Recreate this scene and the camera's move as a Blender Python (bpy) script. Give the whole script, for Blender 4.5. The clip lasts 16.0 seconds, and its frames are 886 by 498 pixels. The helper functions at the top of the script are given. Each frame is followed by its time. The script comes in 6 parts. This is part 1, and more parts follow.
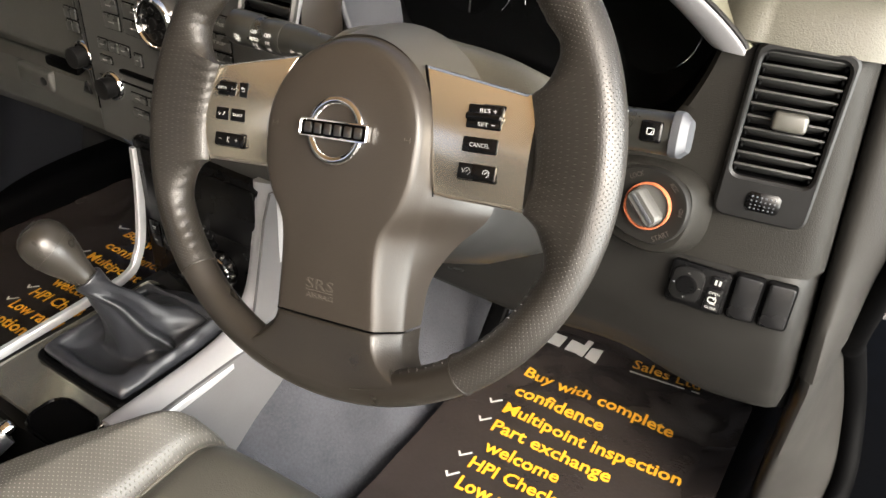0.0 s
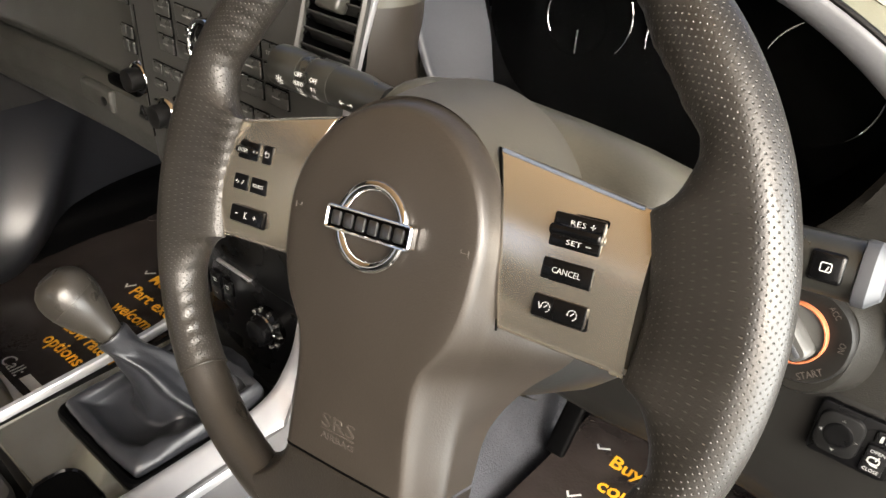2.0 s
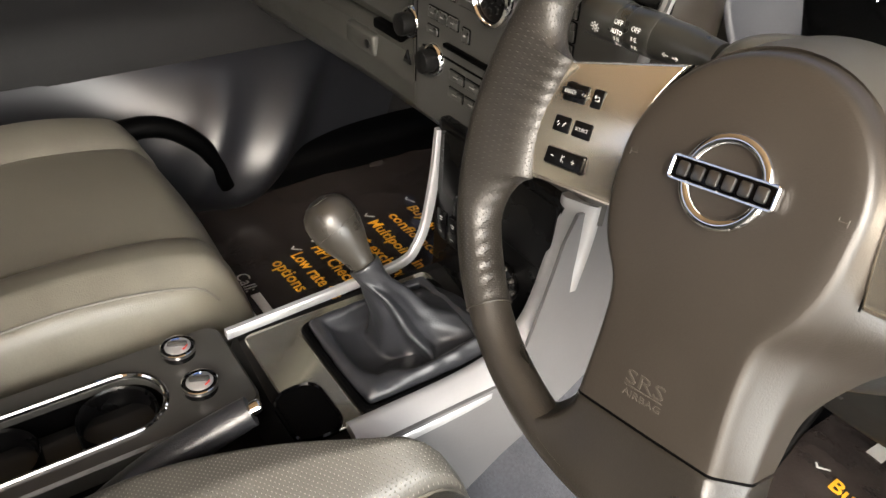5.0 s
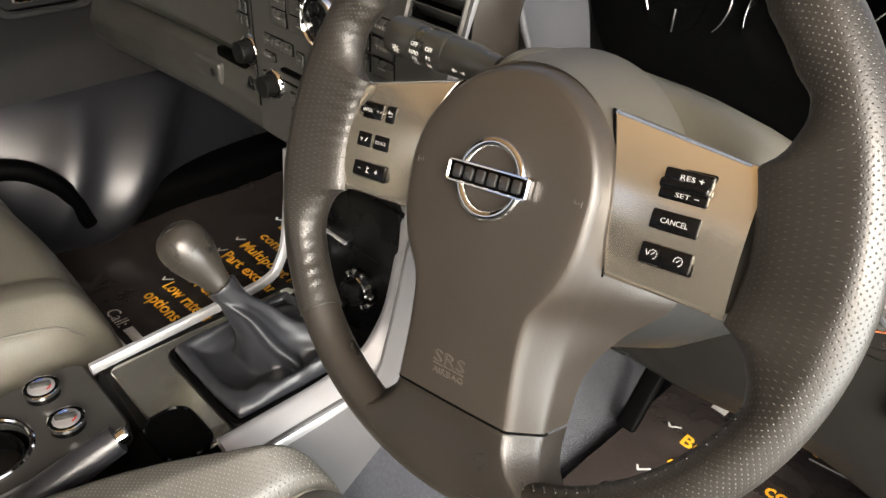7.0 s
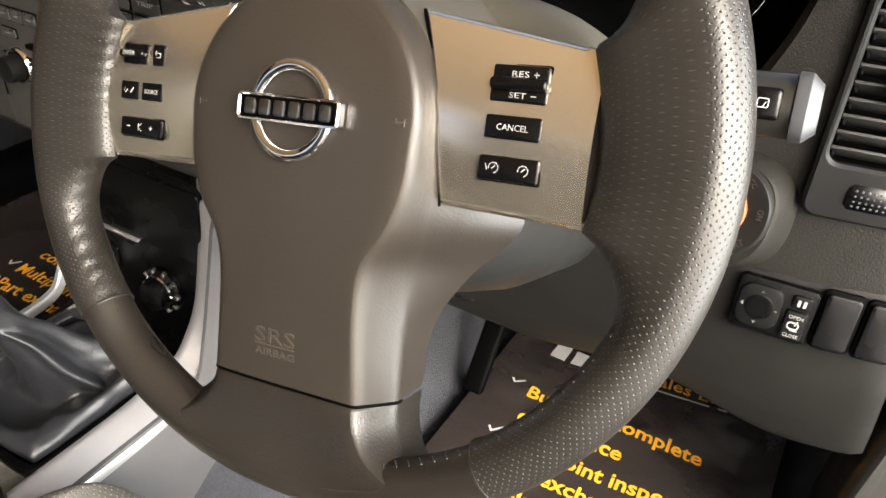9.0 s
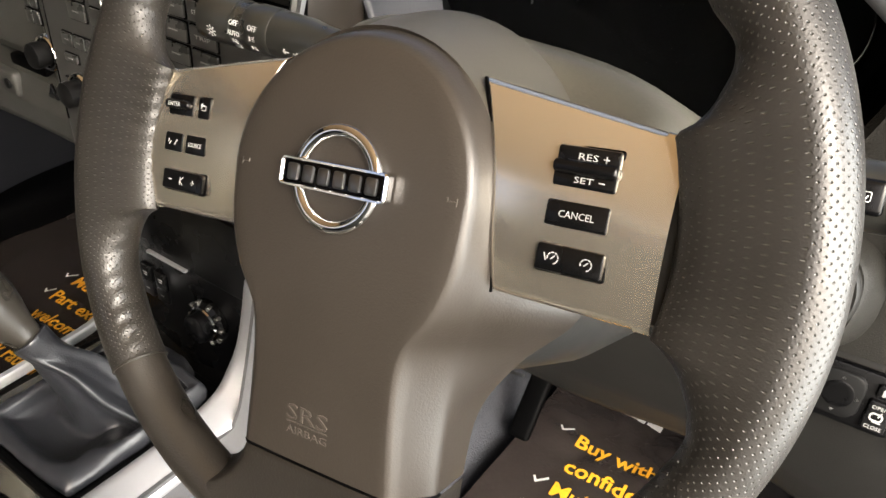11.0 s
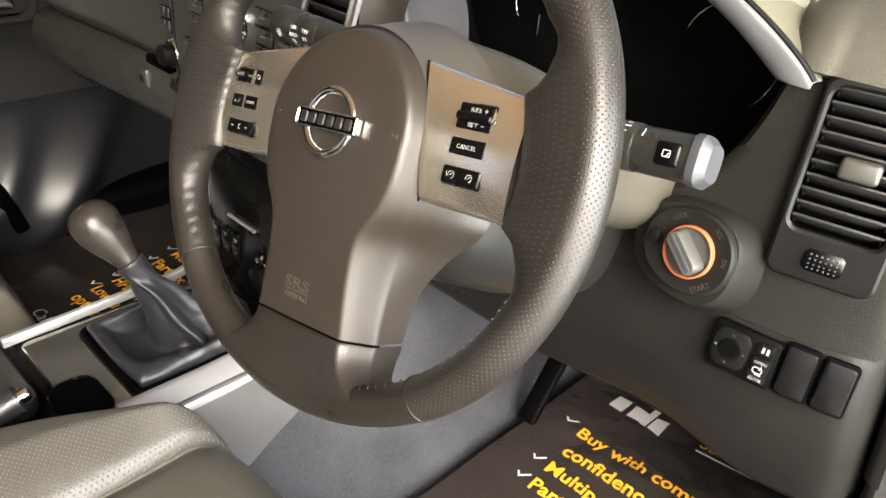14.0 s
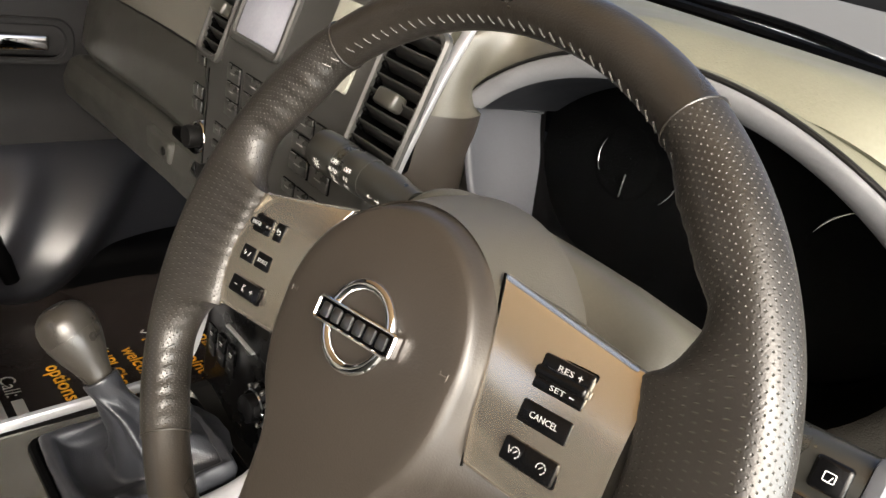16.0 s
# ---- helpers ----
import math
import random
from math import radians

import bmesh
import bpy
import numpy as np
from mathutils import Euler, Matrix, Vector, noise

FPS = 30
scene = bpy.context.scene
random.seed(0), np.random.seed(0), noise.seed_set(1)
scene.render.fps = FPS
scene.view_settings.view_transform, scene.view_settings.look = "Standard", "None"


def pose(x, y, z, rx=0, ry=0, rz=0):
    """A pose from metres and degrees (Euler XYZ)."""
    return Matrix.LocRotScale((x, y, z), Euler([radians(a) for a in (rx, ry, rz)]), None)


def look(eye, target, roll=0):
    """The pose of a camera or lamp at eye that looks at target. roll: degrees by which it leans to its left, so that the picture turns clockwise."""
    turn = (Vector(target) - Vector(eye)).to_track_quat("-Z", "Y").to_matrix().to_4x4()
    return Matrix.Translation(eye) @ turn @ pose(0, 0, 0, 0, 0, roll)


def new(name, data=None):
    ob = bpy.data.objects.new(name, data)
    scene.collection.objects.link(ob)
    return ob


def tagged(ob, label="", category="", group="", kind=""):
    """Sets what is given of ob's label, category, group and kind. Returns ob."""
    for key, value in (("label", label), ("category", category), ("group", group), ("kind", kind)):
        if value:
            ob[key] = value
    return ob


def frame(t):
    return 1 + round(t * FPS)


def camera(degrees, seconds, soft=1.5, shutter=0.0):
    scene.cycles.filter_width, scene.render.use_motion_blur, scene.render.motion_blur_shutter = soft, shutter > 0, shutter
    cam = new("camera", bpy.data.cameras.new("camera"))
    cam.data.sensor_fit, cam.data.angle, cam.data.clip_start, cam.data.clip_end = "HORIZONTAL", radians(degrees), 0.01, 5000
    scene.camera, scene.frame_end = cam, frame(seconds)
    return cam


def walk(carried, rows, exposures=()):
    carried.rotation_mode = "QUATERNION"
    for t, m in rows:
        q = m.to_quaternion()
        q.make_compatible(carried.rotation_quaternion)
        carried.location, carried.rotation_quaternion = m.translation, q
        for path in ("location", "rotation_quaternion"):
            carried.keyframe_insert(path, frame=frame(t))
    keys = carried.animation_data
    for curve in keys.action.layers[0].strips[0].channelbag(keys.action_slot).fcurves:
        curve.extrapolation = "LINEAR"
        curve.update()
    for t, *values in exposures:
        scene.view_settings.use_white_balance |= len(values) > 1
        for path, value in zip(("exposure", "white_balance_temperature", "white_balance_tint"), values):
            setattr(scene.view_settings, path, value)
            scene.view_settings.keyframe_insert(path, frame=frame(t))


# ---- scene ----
cam = camera(60.7, 16.0)
PATH = [
    (0, (0.307, -0.359, 0.897), (-0.548, 1.084, -0.193), 3.8),
    (0.5, (0.283, -0.347, 0.893), (-0.586, 1.116, -0.159), 3.9),
    (1, (0.269, -0.304, 0.887), (-0.663, 1.123, -0.159), 3.8),
    (1.5, (0.254, -0.254, 0.889), (-0.749, 1.112, -0.173), 3.6),
    (2, (0.232, -0.222, 0.877), (-0.83, 1.083, -0.204), 3.6),
    (2.5, (0.212, -0.2, 0.869), (-0.905, 1.053, -0.219), 3.8),
    (3, (0.182, -0.193, 0.883), (-0.982, 1.009, -0.213), 3.8),
    (3.5, (0.167, -0.205, 0.884), (-1.047, 0.939, -0.218), 3.9),
    (4, (0.168, -0.209, 0.863), (-1.101, 0.851, -0.261), 4.2),
    (4.2, (0.171, -0.224, 0.849), (-1.124, 0.791, -0.288), 4.2),
    (6.3, (0.183, -0.312, 0.862), (-1.145, 0.634, -0.297), 3.2),
    (6.5, (0.197, -0.271, 0.861), (-1.105, 0.733, -0.277), 3.2),
    (6.6, (0.205, -0.273, 0.868), (-1.06, 0.782, -0.266), 3.4),
    (7, (0.241, -0.271, 0.879), (-0.927, 0.908, -0.237), 2.9),
    (7.5, (0.265, -0.267, 0.876), (-0.772, 1.044, -0.221), 2.9),
    (8, (0.228, -0.249, 0.864), (-0.685, 1.148, -0.239), 3.0),
    (8.5, (0.219, -0.256, 0.822), (-0.615, 1.181, -0.291), 3.2),
    (9, (0.216, -0.241, 0.824), (-0.572, 1.225, -0.287), 3.8),
    (9.5, (0.187, -0.227, 0.832), (-0.592, 1.248, -0.271), 4.3),
    (12, (0.224, -0.203, 0.833), (-0.822, 1.128, -0.232), 3.6),
    (12.5, (0.289, -0.248, 0.854), (-0.798, 1.061, -0.197), 3.6),
    (13, (0.326, -0.263, 0.855), (-0.787, 1.034, -0.183), 3.8),
    (13.5, (0.351, -0.273, 0.857), (-0.782, 1.019, -0.167), 4.2),
    (14, (0.364, -0.282, 0.858), (-0.794, 1.009, -0.138), 5.3),
    (14.5, (0.365, -0.3, 0.86), (-0.827, 0.996, -0.089), 7.1),
    (15, (0.331, -0.322, 0.858), (-0.891, 0.975, -0.049), 9.5),
    (15.3, (0.311, -0.303, 0.855), (-0.93, 0.997, -0.023), 10.8),
    (15.5, (0.29, -0.26, 0.85), (-0.959, 1.04, -0.016), 11.8),
    (16, (0.236, -0.195, 0.874), (-1.023, 1.108, 0.028), 13.3),
]
walk(cam, [(t, look(eye, target, roll)) for t, eye, target, roll in PATH], [(0, 1.80, 6600, 6), (16, 1.80, 6600, 6)])

# ---- light ----
world = bpy.data.worlds.new("world")
scene.world = world
world.use_nodes = True
wn = world.node_tree.nodes
sky = wn.new("ShaderNodeTexSky")
sky.sky_type, sky.sun_disc = "NISHITA", False
sky.sun_elevation, sky.sun_rotation = radians(32), radians(125)
sky.dust_density, sky.air_density, sky.ozone_density = 7.0, 0.3, 0.4
wn["Background"].inputs["Strength"].default_value = 0.16
world.node_tree.links.new(sky.outputs[0], wn["Background"].inputs["Color"])
sun = new("sun", bpy.data.lights.new("sun", "SUN"))
sun.data.energy, sun.data.angle, sun.data.color = 0.9, radians(25), (1.0, 0.96, 0.89)
sun.matrix_world = look((4.6, -3.2, 3.5), (0, 0, 0))

door_light = new("door_light", bpy.data.lights.new("door_light", "AREA"))
door_light.data.shape, door_light.data.size, door_light.data.size_y = "RECTANGLE", 0.9, 0.9
door_light.data.energy, door_light.data.color = 13.0, (1.0, 0.99, 0.97)
door_light.matrix_world = look((1.0, 0.10, 0.72), (-0.1, 0.08, 0.60))


# ---- materials ----
def material(name, base, rough=0.5, metal=0.0, grain=0.0, size=0.002, vary=0.12, stain=0.06, coat=0.0, spec=0.5):
    """A surface with colour variation at two scales, uneven gloss and a fine relief of the given cell size in metres."""
    m = bpy.data.materials.new(name)
    m.use_nodes = True
    nt = m.node_tree
    n, ln = nt.nodes, nt.links
    p = n["Principled BSDF"]
    p.inputs["Metallic"].default_value = metal
    p.inputs["Coat Weight"].default_value = coat
    p.inputs["Coat Roughness"].default_value = 0.08
    p.inputs["Specular IOR Level"].default_value = spec
    co = n.new("ShaderNodeTexCoord")
    big, fine = n.new("ShaderNodeTexNoise"), n.new("ShaderNodeTexNoise")
    big.inputs["Scale"].default_value, big.inputs["Detail"].default_value = stain_scale(name), 4
    fine.inputs["Scale"].default_value, fine.inputs["Detail"].default_value = 0.6 / size, 2
    ln.new(co.outputs["Object"], big.inputs["Vector"])
    ln.new(co.outputs["Object"], fine.inputs["Vector"])
    add = n.new("ShaderNodeMath")
    add.operation = "MULTIPLY_ADD"
    ln.new(big.outputs["Fac"], add.inputs[0])
    add.inputs[1].default_value = 0.7
    half = n.new("ShaderNodeMath")
    half.operation = "MULTIPLY"
    half.inputs[1].default_value = 0.3
    ln.new(fine.outputs["Fac"], half.inputs[0])
    ln.new(half.outputs[0], add.inputs[2])
    ramp = n.new("ShaderNodeValToRGB")
    lo, hi = [c * (1 - vary) for c in base], [min(1, c * (1 + vary)) for c in base]
    ramp.color_ramp.elements[0].position, ramp.color_ramp.elements[0].color = 0.3, (*lo, 1)
    ramp.color_ramp.elements[1].position, ramp.color_ramp.elements[1].color = 0.7, (*hi, 1)
    ln.new(add.outputs[0], ramp.inputs["Fac"])
    ln.new(ramp.outputs["Color"], p.inputs["Base Color"])
    rr = n.new("ShaderNodeMapRange")
    rr.inputs["To Min"].default_value, rr.inputs["To Max"].default_value = max(0.02, rough - stain), min(1, rough + stain)
    rr.inputs["From Min"].default_value, rr.inputs["From Max"].default_value = 0.3, 0.7
    ln.new(big.outputs["Fac"], rr.inputs["Value"])
    ln.new(rr.outputs[0], p.inputs["Roughness"])
    if grain:
        cell = n.new("ShaderNodeTexVoronoi")
        cell.feature = "SMOOTH_F1"
        cell.inputs["Scale"].default_value = 1 / size
        warp = n.new("ShaderNodeVectorMath")
        warp.operation = "MULTIPLY_ADD"
        warp.inputs[1].default_value = (size * 1.6,) * 3
        ln.new(fine.outputs["Color"], warp.inputs[0])
        ln.new(co.outputs["Object"], warp.inputs[2])
        ln.new(warp.outputs[0], cell.inputs["Vector"])
        bump = n.new("ShaderNodeBump")
        bump.inputs["Strength"].default_value, bump.inputs["Distance"].default_value = grain, size * 0.35
        bump.invert = True
        ln.new(cell.outputs["Distance"], bump.inputs["Height"])
        ln.new(bump.outputs[0], p.inputs["Normal"])
    return m


def stain_scale(name):
    return {"carpet": 9.0, "paper": 14.0}.get(name, 22.0)


def perforate(m, pitch, radius, hole, depth=0.0012):
    """Adds staggered punched dots over the UV map, which is in metres."""
    nt = m.node_tree
    n, ln = nt.nodes, nt.links
    p = n["Principled BSDF"]
    uv = n.new("ShaderNodeTexCoord")
    sep = n.new("ShaderNodeSeparateXYZ")
    ln.new(uv.outputs["UV"], sep.inputs[0])

    def op(kind, a, b=None, c=None):
        q = n.new("ShaderNodeMath")
        q.operation = kind
        for k, v in enumerate((a, b, c)):
            if v is None:
                continue
            if isinstance(v, (int, float)):
                q.inputs[k].default_value = v
            else:
                ln.new(v, q.inputs[k])
        return q.outputs[0]

    def dots(dx, dy):
        a = op("SUBTRACT", op("FRACT", op("MULTIPLY_ADD", sep.outputs[0], 1 / pitch, dx)), 0.5)
        b = op("SUBTRACT", op("FRACT", op("MULTIPLY_ADD", sep.outputs[1], 1 / pitch, dy)), 0.5)
        return op("SQRT", op("ADD", op("MULTIPLY", a, a), op("MULTIPLY", b, b)))

    d = op("MINIMUM", dots(0.0, 0.0), dots(0.5, 0.5))
    mask = op("SUBTRACT", 1.0, op("SMOOTH_MIN", op("MULTIPLY", d, pitch / radius), 1.0, 0.25))
    mask = op("MAXIMUM", op("MULTIPLY", mask, 1.6), 0.0)
    mix = n.new("ShaderNodeMix")
    mix.data_type = "RGBA"
    old = p.inputs["Base Color"].links[0].from_socket
    ln.new(op("MINIMUM", mask, 1.0), mix.inputs["Factor"])
    ln.new(old, mix.inputs["A"])
    mix.inputs["B"].default_value = (*hole, 1)
    ln.new(mix.outputs["Result"], p.inputs["Base Color"])
    bump = n.new("ShaderNodeBump")
    bump.inputs["Strength"].default_value, bump.inputs["Distance"].default_value = 0.9, depth
    bump.invert = True
    ln.new(mask, bump.inputs["Height"])
    if p.inputs["Normal"].links:
        ln.new(p.inputs["Normal"].links[0].from_socket, bump.inputs["Normal"])
    ln.new(bump.outputs[0], p.inputs["Normal"])
    return m


def glass(name, tint=(0.95, 0.97, 0.96), rough=0.0):
    m = bpy.data.materials.new(name)
    m.use_nodes = True
    p = m.node_tree.nodes["Principled BSDF"]
    p.inputs["Base Color"].default_value = (*tint, 1)
    p.inputs["Transmission Weight"].default_value = 1.0
    p.inputs["Roughness"].default_value = rough
    p.inputs["IOR"].default_value = 1.02
    return m


LEATHER = material("wheel_leather", (0.0135, 0.0116, 0.0094), 0.34, grain=0.35, size=0.0010, stain=0.10, vary=0.22)
GRIP = perforate(material("perforated_leather", (0.0130, 0.0115, 0.0097), 0.40, grain=0.26, size=0.0010, stain=0.10, vary=0.28), 0.0036, 0.00050, (0.026, 0.024, 0.020), 0.00024)
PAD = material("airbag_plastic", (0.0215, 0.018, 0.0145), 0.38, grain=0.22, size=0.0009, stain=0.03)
DASH = material("dash_plastic", (0.012, 0.0114, 0.01), 0.46, grain=0.8, size=0.0010, spec=0.11)
# Lit copy of the dash plastic: light on the upward face is in the colour.
DASHLIT = material("dash_top_lit", (0.112, 0.11, 0.08), 0.6, grain=0.35, size=0.0016)
PANEL = material("panel_plastic", (0.01, 0.0097, 0.009), 0.40, grain=0.25, size=0.0010, spec=0.14)
DARK = material("dark_plastic", (0.0040, 0.0040, 0.0040), 0.42, grain=0.2, size=0.001, spec=0.3)
BLACK = material("black_plastic", (0.0016, 0.0016, 0.0018), 0.28, stain=0.04, spec=0.25)
GLOSS = material("gloss_black", (0.0010, 0.0010, 0.0012), 0.08, stain=0.03, spec=0.12)
KNOBGREY = material("knob_grey", (0.055, 0.055, 0.052), 0.38, grain=0.1, size=0.001, spec=0.3)
STACK = material("stack_plastic", (0.038, 0.038, 0.036), 0.34, grain=0.1, size=0.001, spec=0.5)
BUTTON = material("button_rubber", (0.0055, 0.0055, 0.0055), 0.38, spec=0.14)
SWITCH = material("switch_plastic", (0.0045, 0.0045, 0.0048), 0.26, spec=0.3)
SILVER = material("silver_trim", (0.83, 0.76, 0.64), 0.21, metal=0.95, stain=0.01, vary=0.02)
SATIN = material("satin_trim", (0.42, 0.425, 0.44), 0.45, metal=0.7, stain=0.02, vary=0.03)
CHROME = material("chrome", (0.80, 0.80, 0.80), 0.05, metal=1.0, stain=0.02, vary=0.03)
MARK = material("dark_chrome", (0.20, 0.20, 0.20), 0.35, metal=1.0)
PRINT = material("white_print", (0.55, 0.55, 0.53), 0.6)
KEYPRINT = material("key_print", (0.27, 0.27, 0.26), 0.6)
YELLOW = material("yellow_print", (0.76, 0.36, 0.018), 0.5)
ORANGE = material("orange_ring", (0.36, 0.105, 0.045), 0.4)
CARPET = material("carpet", (0.038, 0.0395, 0.0455), 0.95, grain=1.0, size=0.0022, vary=0.45, spec=0.1)
PAPER = material("paper", (0.023, 0.0185, 0.017), 0.22, grain=0.15, size=0.004, stain=0.05)
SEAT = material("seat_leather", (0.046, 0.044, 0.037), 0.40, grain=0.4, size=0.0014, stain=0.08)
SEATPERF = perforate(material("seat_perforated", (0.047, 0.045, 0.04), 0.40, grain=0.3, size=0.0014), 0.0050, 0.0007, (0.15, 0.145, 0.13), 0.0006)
# Same leather as the driver's seat, with brighter light put into its colour.
SEATLIT = material("seat_leather_lit", (0.13, 0.122, 0.098), 0.42, grain=0.4, size=0.0014, stain=0.08)
STITCH = material("thread", (0.036, 0.034, 0.031), 0.7)
PIPING = material("piping", (0.11, 0.105, 0.09), 0.5)
BOOT = material("boot_leather", (0.015, 0.0158, 0.0185), 0.36, grain=0.5, size=0.0013, stain=0.08, spec=0.5)
KNOB = material("knob_leather", (0.021, 0.019, 0.016), 0.33, grain=0.35, size=0.0010, stain=0.10)
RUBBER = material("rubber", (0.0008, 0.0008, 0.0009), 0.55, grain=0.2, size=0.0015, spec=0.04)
DOOR = material("door_plastic", (0.016, 0.016, 0.0165), 0.6, spec=0.12, grain=0.4, size=0.0015)
KICK = material("kick_plastic", (0.078, 0.078, 0.081), 0.42, grain=0.15, size=0.0015)
POCKET = material("pocket_plastic", (0.01, 0.0108, 0.014), 0.4, spec=0.8, grain=0.1, size=0.0015, stain=0.01, vary=0.05)
TRIM = material("pillar_trim", (0.26, 0.25, 0.20), 0.6, grain=0.3, size=0.0015)
# Orange on the unseen roof lining puts warm reflections into the silver spokes.
LINING = material("headlining", (0.55, 0.35, 0.18), 0.9, grain=0.5, size=0.002)
# Dark glass coloured pale, as a painted reflection, in two tones.
SCREENGLARE = material("screen_glare", (0.30, 0.31, 0.36), 0.12, stain=0.02)
DISPLAYGLARE = material("display_glare", (0.28, 0.28, 0.24), 0.2, stain=0.02)
BLOCKER = material("light_blocker", (0.012, 0.013, 0.015), 0.06, stain=0.02)
LENS = glass("clear_lens")
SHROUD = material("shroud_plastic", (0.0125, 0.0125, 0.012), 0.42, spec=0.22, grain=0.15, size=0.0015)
# The airbag plastic again, lightened for skylight from the windscreen.
COVERLIT = material("airbag_plastic_lit", (0.046, 0.042, 0.033), 0.42, grain=0.22, size=0.0009, stain=0.03)
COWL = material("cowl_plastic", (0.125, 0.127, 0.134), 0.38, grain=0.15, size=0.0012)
STALK = material("stalk_plastic", (0.016, 0.016, 0.014), 0.3, stain=0.04, spec=0.7)
# Paler shroud plastic, with light from above in the colour.
SHROUDLIT = material("shroud_plastic_lit", (0.062, 0.058, 0.046), 0.40, grain=0.2, size=0.0012)
SLAT = material("slat_plastic", (0.024, 0.024, 0.023), 0.48, stain=0.04, spec=0.3)
TAB = material("vent_tab_plastic", (0.042, 0.041, 0.035), 0.30, stain=0.04)
KEYGREY = material("key_grey", (0.034, 0.034, 0.032), 0.3, spec=0.6)
PIANO = material("gear_plate_metal", (0.34, 0.325, 0.285), 0.11, metal=0.9, stain=0.03)
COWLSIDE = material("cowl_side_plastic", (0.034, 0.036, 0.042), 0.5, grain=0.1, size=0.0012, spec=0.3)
# Cowl plastic darkened, with the shade under the hood in its colour.
UNDERSHADE = material("hood_underside_shaded", (0.0075, 0.0082, 0.0100), 0.55, grain=0.1, size=0.0012, spec=0.2)
RED = material("red_print", (0.45, 0.04, 0.03), 0.5)
BLUE = material("blue_print", (0.05, 0.12, 0.40), 0.5)
# Two more lit copies of the dash plastic, for its end and hood.
ENDLIT = material("dash_end_half_lit", (0.05, 0.048, 0.037), 0.5, grain=0.8, size=0.0012, spec=0.3)
HOODLIT = material("hood_top_lit", (0.112, 0.11, 0.08), 0.55, grain=0.5, size=0.0014)
PTOP = material("passenger_top_plastic", (0.135, 0.132, 0.115), 0.45, grain=0.6, size=0.0014, spec=0.55)
PDASH = material("passenger_dash_plastic", (0.04, 0.04, 0.036), 0.42, grain=0.6, size=0.0014, spec=0.55)
SIDE = material("side_trim_plastic", (0.018, 0.0172, 0.0158), 0.45, spec=0.2, grain=0.3, size=0.0012)
PAINT = material("body_paint", (0.88, 0.87, 0.83), 0.25, coat=0.8)
CONCRETE = material("concrete", (0.10, 0.098, 0.092), 0.7, grain=0.3, size=0.01)
TIPGREY = material("tip_silver", (0.045, 0.048, 0.054), 0.52, metal=0.2, stain=0.03)
EMBOSS = material("embossed_plastic", (0.044, 0.038, 0.032), 0.42)


# ---- mesh helpers ----
def part(name, bm, mat, parent, label="", m=None, sharp=38):
    """Links a bmesh as one mesh object under a thing or a part."""
    me = bpy.data.meshes.new(name)
    bmesh.ops.recalc_face_normals(bm, faces=bm.faces[:])
    bm.to_mesh(me)
    bm.free()
    me.polygons.foreach_set("use_smooth", [True] * len(me.polygons))
    me.set_sharp_from_angle(angle=radians(sharp))
    me.materials.append(mat)
    ob = new(name, me)
    ob.parent = parent
    if m is not None:
        ob.matrix_basis = m
    if label:
        tagged(ob, label)
    return ob


def thing(name, label, category, m=None, group="", kind=""):
    ob = new(name)
    ob.empty_display_size = 0.05
    if m is not None:
        ob.matrix_basis = m
    return tagged(ob, label, category, group, kind)


def moved(bm, m):
    bmesh.ops.transform(bm, matrix=m, verts=bm.verts[:])
    return bm


def join(*bms):
    out = bmesh.new()
    for b in bms:
        me = bpy.data.meshes.new("tmp")
        b.to_mesh(me)
        b.free()
        out.from_mesh(me)
        bpy.data.meshes.remove(me)
    return out


def rbox(sx, sy, sz, r=0.002, seg=2, m=None):
    """A box with rounded edges, centred."""
    bm = bmesh.new()
    bmesh.ops.create_cube(bm, size=1)
    bmesh.ops.scale(bm, vec=(sx, sy, sz), verts=bm.verts[:])
    r = min(r, 0.48 * min(sx, sy, sz))
    bmesh.ops.bevel(bm, geom=bm.edges[:], offset=r, segments=seg, profile=0.5, affect="EDGES")
    return moved(bm, m) if m is not None else bm


def rrect(w, h, r, n=5):
    """The outline of a rounded rectangle, centred."""
    r = min(r, 0.499 * min(w, h))
    out = []
    for cx, cy, a in ((w / 2 - r, h / 2 - r, 0), (-w / 2 + r, h / 2 - r, 90), (-w / 2 + r, -h / 2 + r, 180), (w / 2 - r, -h / 2 + r, 270)):
        for k in range(n + 1):
            t = radians(a + 90 * k / n)
            out.append((cx + r * math.cos(t), cy + r * math.sin(t)))
    return out


def scaled(outline, d):
    """An outline moved inwards by about d."""
    n, out = len(outline), []
    for k in range(n):
        (ax, ay), (bx, by) = outline[k - 1], outline[(k + 1) % n]
        tx, ty = bx - ax, by - ay
        q = math.hypot(tx, ty) or 1
        out.append((outline[k][0] - ty / q * d, outline[k][1] + tx / q * d))
    return out


def loft(rings, cap=True, closed=True):
    """A skin over rings of equally many points."""
    bm = bmesh.new()
    rows = [[bm.verts.new(p) for p in ring] for ring in rings]
    for a, b in zip(rows, rows[1:]):
        n = len(a)
        for k in range(n if closed else n - 1):
            bm.faces.new((a[k], a[(k + 1) % n], b[(k + 1) % n], b[k]))
    if cap and closed:
        bm.faces.new(rows[0][::-1])
        bm.faces.new(rows[-1])
    return bm


